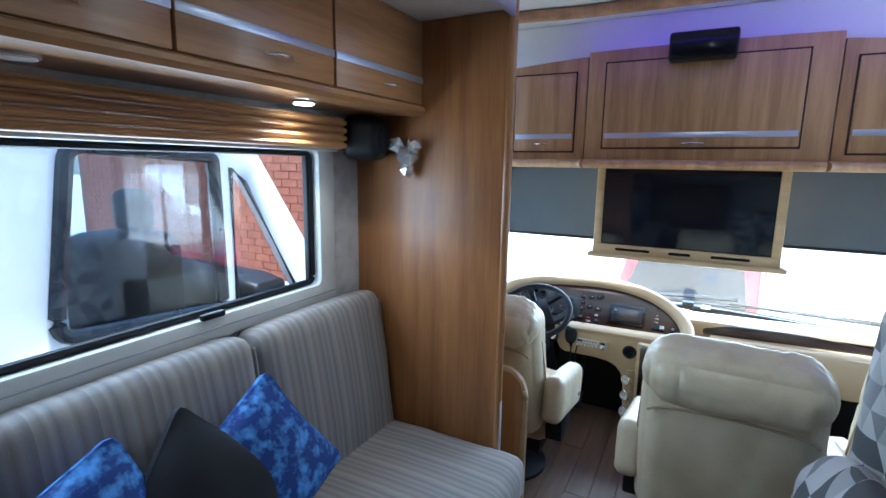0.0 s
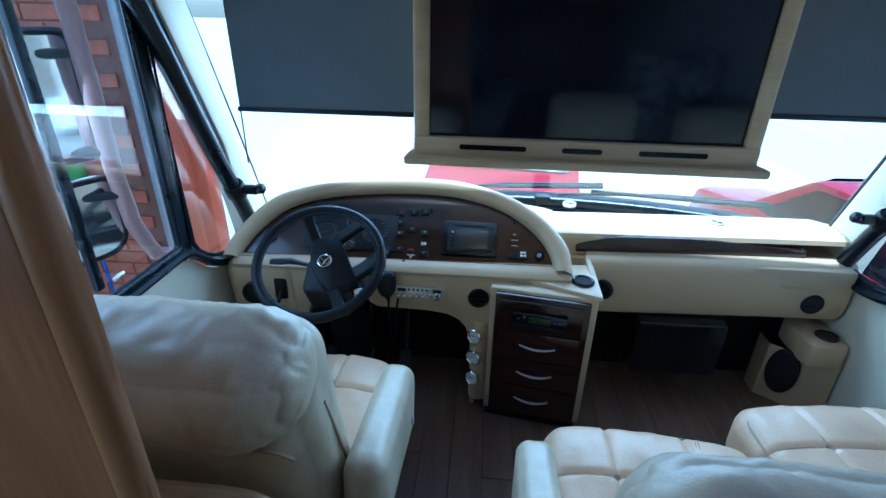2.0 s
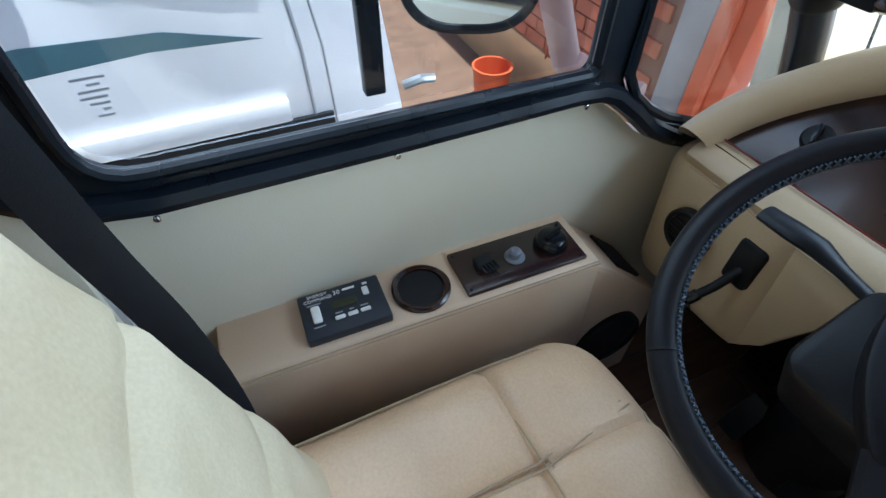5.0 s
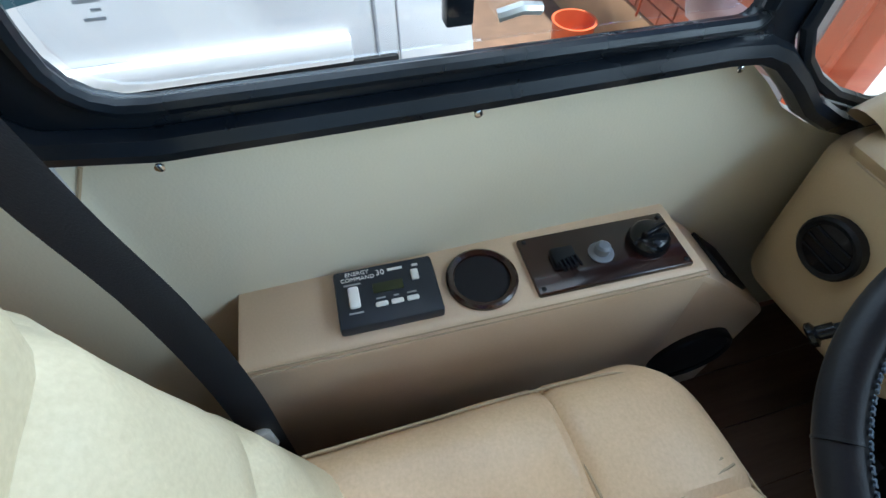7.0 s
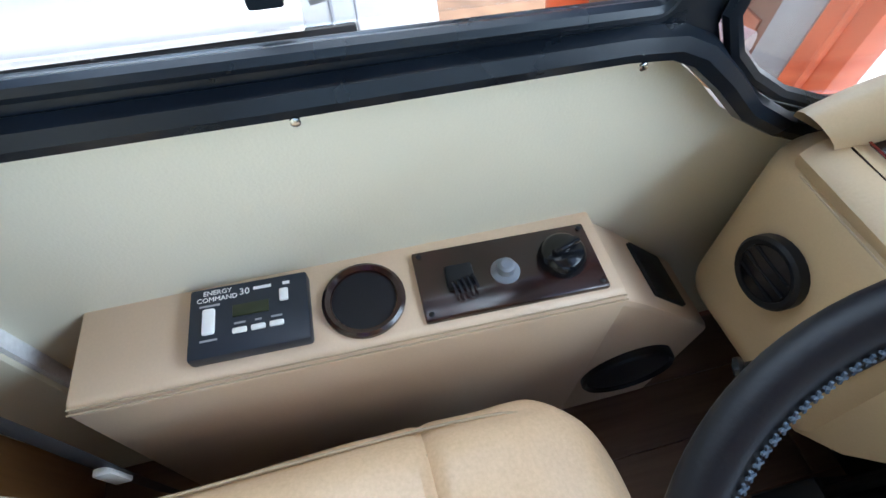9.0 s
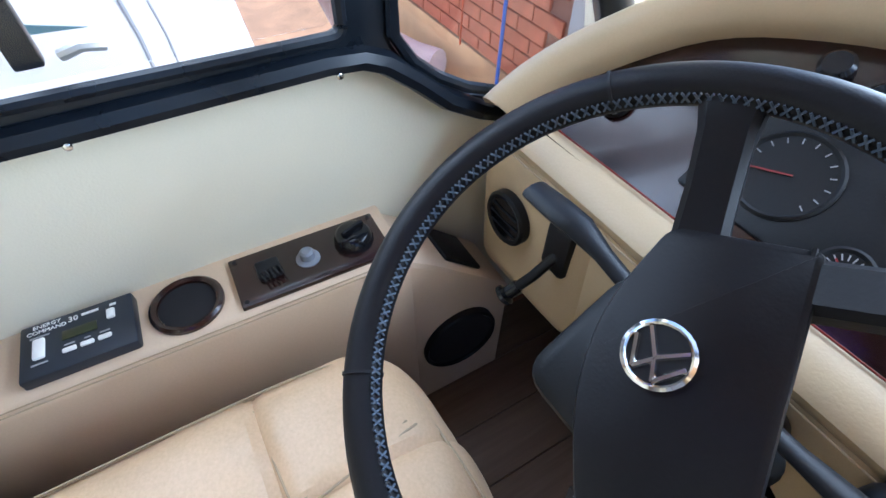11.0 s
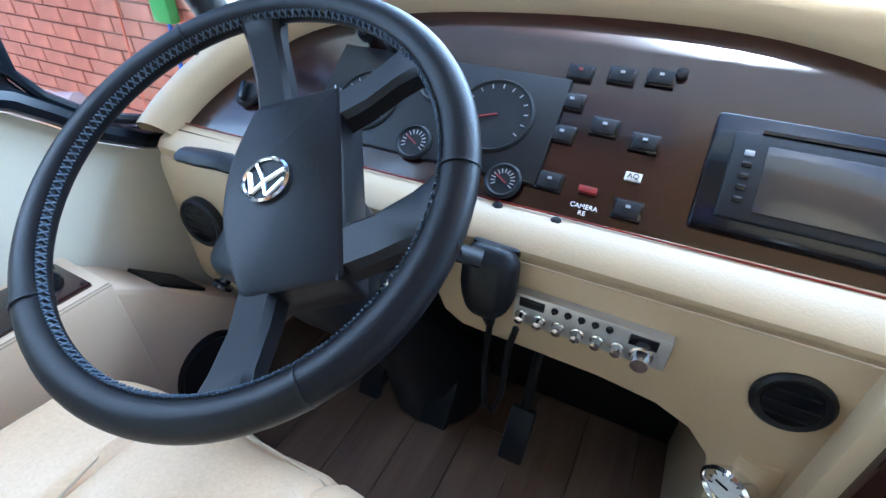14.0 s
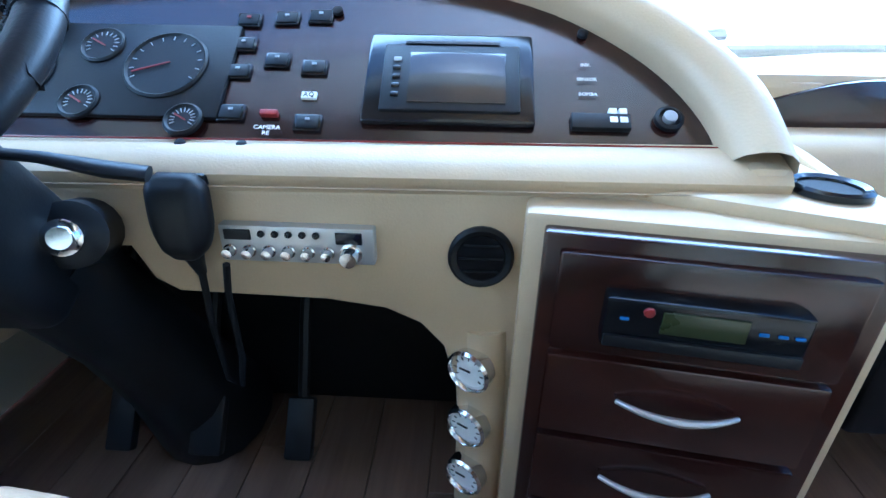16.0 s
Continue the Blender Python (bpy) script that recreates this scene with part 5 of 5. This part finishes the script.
spk = thing("corner_speaker", "black round-cornered speaker hanging in the corner", "speaker", (-1.13, 1.93, 1.68))
part("housing", xform(cushion(0.15, 0.15, 0.16, 0.03, 0.008, 10), pose(-1.12, 1.89, 1.735, 0, 0, 20)), BLACK, spk)
part("grille", lathe([(0.06, 0), (0.055, 0.008), (0.0, 0.012)], aim((-1.046, 1.912, 1.735), (0.94, 0.34, 0)), 24), PILLOW_BLACK, spk)
cry = thing("crystal_ornament", "clear faceted hanging ornament by the partition", "ornament", (-0.97, 2.02, 1.6))
for i, (dx, dz, r) in enumerate(((0, 0, 0.05), (-0.05, 0.045, 0.035), (0.035, 0.04, 0.032), (0.0, -0.055, 0.03))):
    bm_c = bmesh.new()
    bmesh.ops.create_icosphere(bm_c, subdivisions=1, radius=r)
    part("facet_bead", xform(bm_c, pose(-0.955 + dx, 1.935, 1.665 + dz, 20 * i, 30, 10)), CRYSTAL, cry)
part("hook", tube([(-0.955, 1.981, 1.73), (-0.955, 1.945, 1.735), (-0.955, 1.935, 1.71)], 0.004, 6), CHROME, cry)

led = thing("led_strip", "thin violet light strip along the ceiling above the front cabinets", "light strip", (0.3, 2.745, 2.33))
part("strip", box(-0.5, 1.2, 2.74, 2.752, 2.335, 2.345, 0.002), glow("violet_light", (0.16, 0.05, 1.0), 3.0), led)

# sofa window
sw_ = structure("window_4", prism(rounded(rect(-0.10, 1.80, 1.10, 1.745), 0.04), "x", -1.232, -1.205, 0.006, holes=[rounded(rect(-0.02, 1.715, 1.172, 1.682), 0.03)]), FRAME_GREY, "grey-white plastic framed sliding window above the sofa", "window frame")
part("gasket", tube([(-1.245, y, z) for y, z in rounded(rect(-0.01, 1.705, 1.182, 1.672), 0.025)], 0.012, 8, closed=True), BLACK, sw_)
part("frame_line", tube([(-1.204, -0.1, 1.135), (-1.204, 1.79, 1.135)], 0.0025, 6), GREY_TEXT, sw_)
part("upright", box(-1.262, -1.24, 1.685, 1.705, 1.18, 1.675, 0.003), BLACK, sw_)
pane = part("pane", box(-1.262, -1.258, -0.02, 1.71, 1.175, 1.68), GLASS, sw_)
pane.visible_shadow = False
part("latch", box(-1.215, -1.195, 1.19, 1.27, 1.168, 1.188, 0.006), BLACK, sw_, "black window latch")
part("latch", box(-1.215, -1.195, 0.55, 0.62, 1.168, 1.188, 0.006), BLACK, sw_)
part("blind_cassette", box(-1.235, -1.17, -0.1, 1.79, 1.680, 1.705, 0.004), FRAME_GREY, sw_)

sofa = thing("sofa", "beige and grey striped built-in sofa under the window", "sofa", (-0.85, 1.1, 0))
part("plinth", box(-1.22, -0.55, -0.4, 1.975, 0.0, 0.40, 0.01), HONEY_H, sofa)
for y0, y1 in ((-0.62, 0.01), (0.01, 0.64), (0.64, 1.30), (1.30, 1.965)):
    yc, w = (y0 + y1) / 2, y1 - y0
    part("back_cushion", cushion(w - 0.008, 0.64, 0.15, 0.05, 0.018, 18, 0.003, yc * 7, Matrix.Translation((-1.125, yc, 0.79)) @ pose(0, 0, 0, 0, -9, 0) @ Matrix(((0, 0, 1, 0), (1, 0, 0, 0), (0, 1, 0, 0), (0, 0, 0, 1)))), SOFA_STRIPE, sofa)
    part("back_piping", tube([(-1.07, y1 - 0.002, 0.52), (-1.075, y1 - 0.002, 0.8), (-1.115, y1 - 0.002, 1.07)], 0.006, 6), SOFA_STRIPE, sofa)
for y0, y1 in ((-0.62, 0.64), (0.64, 1.972)):
    part("seat_cushion", cushion(0.68, y1 - y0 - 0.006, 0.17, 0.06, 0.02, 20, 0.003, y0 * 5, Matrix.Translation((-0.76, (y0 + y1) / 2, 0.472))), SOFA_STRIPE, sofa)


def pillow(m, mat, label, seed, size=0.40):
    p = cushion(size, size, 0.15, 0.02, 0.0, 18, 0.0, seed)
    for v in p.verts:
        u, w = abs(v.co.x) / (size / 2), abs(v.co.y) / (size / 2)
        thin = max(0.04, (1 - u ** 2.2) * (1 - w ** 2.2)) ** 0.55
        v.co.z *= thin
        pinch = 1 - 0.06 * (1 - min(u, w)) * max(u, w) ** 3
        v.co.x *= pinch
        v.co.y *= pinch
        v.co.z += 0.006 * noise.noise(Vector((v.co.x * 9 + seed, v.co.y * 9, seed)))
    return single("cushion", xform(p, m), mat, label, "cushion", "scatter cushions on the sofa")


STAND = Matrix(((0, 0, 1, 0), (1, 0, 0, 0), (0, 1, 0, 0), (0, 0, 0, 1)))
pillow(Matrix.Translation((-0.93, 1.15, 0.80)) @ pose(0, 0, 0, 0, -20, -8) @ STAND @ pose(0, 0, 0, 0, 0, 28), PILLOW_BLUE, "blue cushion with pale print leaning on the sofa back", 1, 0.38)
pillow(Matrix.Translation((-0.89, 0.95, 0.80)) @ pose(0, 0, 0, 0, -24, 6) @ STAND @ pose(0, 0, 0, 0, 0, 38), PILLOW_BLACK, "plain black cushion leaning on the sofa back", 2, 0.40)
pillow(Matrix.Translation((-0.93, 0.70, 0.83)) @ pose(0, 0, 0, 0, -22, -6) @ STAND @ pose(0, 0, 0, 0, 0, 20), PILLOW_BLUE, "second blue printed cushion on the sofa", 3, 0.38)

# ---- patterned dinette seat ----
def triangles(name):
    """Cloth printed with grey triangles, built from two crossing waves."""
    m = material(name, (0.3, 0.3, 0.3), 0.9, fine=400, bump=0.25, sheen=0.1)
    nt = m.node_tree
    b = nt.nodes["Principled BSDF"]
    co, mp, vo, ramp = nt.nodes.new("ShaderNodeTexCoord"), nt.nodes.new("ShaderNodeMapping"), nt.nodes.new("ShaderNodeTexWhiteNoise"), nt.nodes.new("ShaderNodeValToRGB")
    sep, comb = nt.nodes.new("ShaderNodeSeparateXYZ"), nt.nodes.new("ShaderNodeCombineXYZ")
    nt.links.new(co.outputs["Object"], sep.inputs[0])

    def calc(op, a, bb):
        n = nt.nodes.new("ShaderNodeMath")
        n.operation = op
        for i, v in enumerate((a, bb)):
            if isinstance(v, (int, float)):
                n.inputs[i].default_value = v
            else:
                nt.links.new(v, n.inputs[i])
        return n.outputs[0]

    across = calc("ADD", sep.outputs[0], calc("MULTIPLY", sep.outputs[1], -0.9))
    up = calc("MULTIPLY", sep.outputs[2], 14.0)
    a = calc("FLOOR", calc("ADD", calc("MULTIPLY", across, 16.0), calc("MULTIPLY", up, 0.5)), 0)
    c = calc("FLOOR", calc("SUBTRACT", calc("MULTIPLY", across, 16.0), calc("MULTIPLY", up, 0.5)), 0)
    d = calc("FLOOR", up, 0)
    for i, v in enumerate((a, c, d)):
        nt.links.new(v, comb.inputs[i])
    nt.links.new(comb.outputs[0], vo.inputs["Vector"])
    ramp.color_ramp.interpolation = "CONSTANT"
    el = ramp.color_ramp.elements
    el[0].position, el[0].color = 0.0, (0.10, 0.105, 0.11, 1)
    el[1].position, el[1].color = 0.3, (0.26, 0.265, 0.27, 1)
    for p_, v_ in ((0.55, 0.40), (0.8, 0.55)):
        e = el.new(p_)
        e.color = (v_, v_, v_ * 0.98, 1)
    nt.links.new(vo.outputs["Value"], ramp.inputs[0])
    nt.links.new(ramp.outputs[0], b.inputs["Base Color"])
    return m


TRI = triangles("grey_triangle_print_cloth")
din = thing("dinette_seat", "dinette seat covered in grey triangle-print cloth", "seat", (0.95, 1.72, 0))
part("backrest", cushion(0.66, 0.92, 0.20, 0.09, 0.02, 18, 0.004, 4, pose(0.81, 1.80, 0.93, 97, 0, 0)), TRI, din)
part("side_roll", cushion(0.20, 0.44, 0.30, 0.10, 0.02, 14, 0.004, 6, pose(0.46, 1.64, 0.76, 0, 0, 0)), TRI, din)
part("seat", cushion(0.66, 0.60, 0.18, 0.06, 0.02, 14, 0.004, 8, pose(0.84, 1.44, 0.52)), TRI, din)
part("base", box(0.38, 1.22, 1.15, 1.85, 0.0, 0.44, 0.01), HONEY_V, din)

# ---- outside ----
GZ = -0.95
structure("ground", box(-90, 90, -90, 120, GZ - 0.1, GZ), GRAVEL, "pale sunlit gravel yard", "ground")
# the strip's shade is in its colour; nothing overhead casts it
structure("pavement", box(-9.0, -1.45, 3.3, 4.69, GZ, GZ + 0.012, 0.003), SHADED_PAVING, "brown paved strip along the brick wall, shade put into its colour", "pavement")
wall = thing("brick_wall", "orange brick wall above a tan plastered base", "wall", (-5, 4.75, GZ), kind="structure")
part("core", box(-9.0, -2.42, 4.72, 4.95, GZ, 2.2), MORTAR, wall)
part("base_band", box(-9.0, -2.42, 4.69, 4.72, GZ, -0.50, 0.004), PLASTER, wall, "tan plastered base")
col = single("concrete_post", box(-2.42, -2.24, 4.60, 4.80, GZ, 2.6, 0.008), CONCRETE, "grey concrete post at the end of the brick wall", "post")
pipe = thing("red_gate_post", "orange-red painted steel post beside the wall", "post", (-2.08, 4.6, GZ))
part("post", box(-2.18, -1.98, 4.52, 4.66, GZ, 2.4, 0.01), ORANGE_PAINT, pipe)
part("rib", tube([(-2.08, 4.515, GZ), (-2.08, 4.515, 2.4)], 0.018, 8), ORANGE_PAINT, pipe)
br = thing("broom", "green broom on a blue pole against the wall", "broom", (-2.95, 4.66, GZ))
part("pole", tube([(-2.95, 4.60, GZ), (-3.0, 4.66, 0.42)], 0.012, 8), BLUE_POLE, br)
part("bristles", box(-3.07, -2.93, 4.62, 4.69, 0.40, 0.58, 0.02), GREEN, br)
ext_cord = single("hanging_rope", tube([(-3.42, 4.67, 1.2), (-3.40, 4.67, 0.6), (-3.46, 4.67, 0.1), (-3.48, 4.66, -0.5)], 0.008, 6), ORANGE_PAINT, "thin brown cord hanging on the brick wall", "cord")
crate = single("orange_bucket", lathe([(0.12, 0.0), (0.15, 0.28), (0.16, 0.30), (0.14, 0.30), (0.12, 0.05)], pose(-3.80, 4.42, GZ), 20), ORANGE_PAINT, "orange plastic bucket on the ground", "bucket")

mir = thing("door_mirror", "black twin door mirror on a pale curved arm outside", "mirror", (-1.42, 3.05, 0.73))
for cz, w, h, drop in ((0.905, 0.22, 0.25, 0.09), (1.28, 0.20, 0.36, 0.03)):
    mm_ = aim((-1.47, 2.99, cz), (0.9, -0.43, 0.02))
    shape = rounded([(-w / 2, h / 2), (-w / 2, -h / 2), (w / 2, -h / 2), (w / 2, h / 2)], [0.03, drop, drop, 0.03], 8)
    part("housing", xform(prism(shape, "z", -0.07, 0.0, 0.015), mm_), GLOSS_BLACK, mir)
    part("bezel", xform(tube([(a, b, 0.0) for a, b in shape], 0.010, 8, closed=True), mm_), BLACK, mir)
    part("glass", xform(prism([(a * 0.93, b * 0.93) for a, b in shape], "z", 0.001, 0.004), mm_), MIRROR, mir, "mirror glass")
part("arm", tube([(-1.38, 3.04, 1.78), (-1.38, 3.06, 1.49), (-1.385, 3.066, 1.05), (-1.385, 3.085, 0.87), (-1.37, 3.13, 0.74), (-1.31, 3.2, 0.70), (-1.27, 3.22, 0.70)], 0.026, 12), PINK_PAINT, mir, "pale curved arm")
for cz in (0.98, 1.12, 1.40):
    part("bracket", tube([(-1.47, 3.01, cz), (-1.385, 3.06, cz)], 0.014, 8), BLACK, mir)

trk = thing("white_truck", "white truck cab with a teal stripe parked alongside", "truck", (-3.2, 1.0, GZ))
door_win = rounded([(1.30, 0.86), (2.14, 0.80), (2.13, 1.66), (1.42, 1.70)], [0.1, 0.05, 0.04, 0.08])
quarter = [(2.24, 0.80), (2.74, 0.76), (2.33, 1.52), (2.24, 1.6)]
part("side_panel", prism(rounded([(-3.0, -0.55), (3.12, -0.55), (3.17, 0.1), (3.08, 0.72), (2.45, 1.68), (2.15, 1.95), (-3.0, 2.2)], 0.05), "x", -2.40, -2.34, 0.006, holes=[door_win, quarter]), WHITE_PAINT, trk)
part("far_panel", prism([(-3.0, -0.55), (2.9, -0.55), (2.9, 0.70), (-3.0, 0.70)], "x", -4.3, -4.25), WHITE_PAINT, trk)
part("roof", box(-4.3, -2.36, -3.0, 2.2, 1.95, 2.05, 0.03), WHITE_PAINT, trk)
part("bonnet", loft([[Vector((x, 3.16, 0.1)) for x in (-4.3, -2.36)], [Vector((x, 3.07, 0.70)) for x in (-4.3, -2.36)], [Vector((x, 2.75, 0.78)) for x in (-4.3, -2.36)]]), WHITE_PAINT, trk)
wf = part("window_rubber", tube([(-2.335, y, z) for y, z in door_win], 0.035, 8, closed=True), RUBBER, trk)
part("window_rubber", tube([(-2.335, y, z) for y, z in quarter], 0.015, 8, closed=True), RUBBER, trk)
part("pane", prism(door_win, "x", -2.375, -2.37), glass("tinted_truck_glass", (0.55, 0.62, 0.7)), trk)
part("cab_seat", cushion(0.5, 0.5, 0.9, 0.1, 0.02, 10, 0, 1, pose(-3.0, 1.98, 0.75)), BLACK, trk)
part("headrest", cushion(0.26, 0.14, 0.24, 0.06, 0.01, 8, 0, 1, pose(-2.9, 2.0, 1.34)), BLACK, trk)
part("cab_dash", cushion(1.7, 0.35, 0.5, 0.1, 0.02, 8, 0, 1, pose(-3.3, 2.62, 0.62)), BLACK, trk)
part("rear_lining", box(-4.2, -2.42, 1.2, 1.24, 0.0, 1.9, 0.01), BLACK, trk)
part("stripe", prism([(1.2, 0.42), (1.6, 0.50), (2.1, 0.535), (2.45, 0.52), (2.72, 0.455), (2.4, 0.47), (2.05, 0.45), (1.6, 0.38), (1.2, 0.28)], "x", -2.3398, -2.3365), TEAL_PAINT, trk, "teal swoosh stripe")
part("door_gap", tube([(-2.339, 2.80, 0.70), (-2.339, 2.83, 0.4), (-2.339, 2.84, -0.3)], 0.007, 6), GREY_TEXT, trk)
part("door_gap", tube([(-2.339, 2.86, 0.70), (-2.339, 2.90, 0.4), (-2.339, 2.92, -0.3)], 0.004, 6), GREY_TEXT, trk)
part("step_bar", box(-2.345, -2.30, 1.9, 2.75, 0.17, 0.25, 0.01), WHITE_PAINT, trk)
part("dark_sill", box(-2.36, -2.325, 1.2, 2.9, 0.02, 0.16, 0.01), BLACK, trk)
words("9-150", 0.085, Matrix(((0, 0, 1, -2.3385), (1, 0, 0, 2.68), (0, 1, 0, 0.645), (0, 0, 0, 1))), material("navy_print", (0.05, 0.06, 0.12), 0.5), trk)
for y in (-0.6, 2.45):
    wh = part("wheel", lathe([(0.36, -0.1), (0.38, -0.05), (0.38, 0.1), (0.34, 0.12), (0.2, 0.11), (0.0, 0.1)], aim((-2.55, y, GZ + 0.38), (1, 0, 0)), 28), TYRE, trk)


def red_car(m, label):
    car = thing("parked_car", label, "car", m=m, group="red parked cars")
    side = [(-2.0, 0.35), (2.0, 0.35), (2.08, 0.55), (1.98, 0.78), (1.1, 0.92), (0.35, 1.38), (-0.9, 1.42), (-1.5, 1.02), (-2.05, 0.92), (-2.1, 0.6)]
    win_f = rounded([(0.86, 0.94), (0.28, 1.32), (-0.15, 1.35), (-0.15, 0.95)], 0.03)
    win_r = rounded([(-0.22, 0.95), (-0.22, 1.35), (-0.82, 1.35), (-1.3, 0.98)], 0.03)
    part("body", prism(rounded(side, 0.09), "y", -0.82, 0.82, 0.05), RED_PAINT, car)
    for s in (-1, 1):
        for w_ in (win_f, win_r):
            part("window", prism(w_, "y", *sorted((s * 0.815, s * 0.826))), SCREEN, car)
    part("windscreen", loft([[Vector((1.07, y, 0.96)) for y in (-0.7, 0.7)], [Vector((0.42, y, 1.37)) for y in (-0.62, 0.62)]]), SCREEN, car)
    for x in (-1.3, 1.3):
        for s in (-1, 1):
            wh_ = part("wheel", lathe([(0.24, -0.08), (0.31, -0.06), (0.31, 0.06), (0.24, 0.08)], aim((x, s * 0.78, 0.31), (0, s, 0)), 24), TYRE, car)
            part("rim", lathe([(0.2, 0.0), (0.19, 0.09), (0.05, 0.085), (0.0, 0.1)], aim((x, s * 0.78, 0.31), (0, s, 0)), 16), SILVER, wh_)
    for s in (-0.6, 0.6):
        part("headlight", cushion(0.12, 0.3, 0.12, 0.04, 0.01, 6, 0, 1, pose(1.98, s, 0.70)), CHROME, car)


red_car(pose(0.05, 7.9, GZ, 0, 0, -95), "red parked car beyond the windscreen")
red_car(pose(3.1, 5.2, GZ, 0, 0, 95), "red parked car beside the passenger window")

for x0, x1, dx in ((-0.55, 0.35, 0), (0.20, 1.05, 0)):
    wp = thing("wiper", "black windscreen wiper resting on the glass", "wiper", (x0, 4.08, 0.7), "windscreen wipers")
    part("arm", tube([(x0 - 0.05, bow(x0, 4.09, 3.8), 0.70), ((x0 + x1) / 2, bow((x0 + x1) / 2, 4.075, 3.78), 0.745), (x1, bow(x1, 4.06, 3.77), 0.775)], 0.008, 8), BLACK, wp)
    part("blade", tube([(x0 + 0.1, bow(x0 + 0.1, 4.06, 3.76), 0.735), (x1, bow(x1, 4.05, 3.76), 0.765)], 0.010, 6), BLACK, wp)
nub = single("dash_sensor", box(0.02, 0.09, 3.90, 3.96, 0.70, 0.745, 0.01), BLACK, "small black sensor pod on the dashboard top", "sensor")

# ---- floor planks ----
plank_w, plank_l = 0.118, 1.2
row = 0
x = -1.24
plank_mesh = to_mesh("plank", box(0.0008, plank_w - 0.0008, 0.001, plank_l - 0.001, -0.012, 0.0, 0.0012, 1), FLOOR_WOOD)
while x < 1.2:
    y = -1.6 - (row * 0.43) % plank_l
    while y < 3.62:
        if y > -1.62 and y + plank_l < 3.7:
            p = new("plank", plank_mesh)
            p.location, p.parent = (x, y, 0), floor
        else:
            a, b_ = max(y, -1.6), min(y + plank_l, 3.69)
            if b_ - a > 0.05:
                p = new("plank", to_mesh("plank_end", box(0.0008, plank_w - 0.0008, 0.001, b_ - a - 0.001, -0.012, 0.0, 0.0012, 1), FLOOR_WOOD))
                p.location, p.parent = (x, a, 0), floor
        y += plank_l
    x += plank_w
    row += 1

# ---- bricks ----
brick_mesh = to_mesh("brick", box(0, 0.246, -0.012, 0.01, 0, 0.088, 0.004, 1), BRICK)
rest = bmesh.new()
count = 0
for r_ in range(28):
    z = -0.495 + 0.0965 * r_
    for k in range(26):
        xb = -8.95 + 0.256 * k + (0.128 if r_ % 2 else 0.0)
        if xb + 0.25 > -2.43:
            continue
        if -4.9 < xb and z < 1.9 and count < 290:
            b_ = new("brick", brick_mesh)
            b_.parent = bpy.data.objects["core"]
            b_.location = (xb, 4.718 - random.random() * 0.005, z)
            count += 1
        else:
            bmesh.ops.create_cube(rest, size=1, matrix=Matrix.LocRotScale((xb + 0.123, 4.715, z + 0.044), None, (0.246, 0.02, 0.088)))
tagged(part("brickwork", rest, BRICK, bpy.data.objects["core"]), kind="stuff")
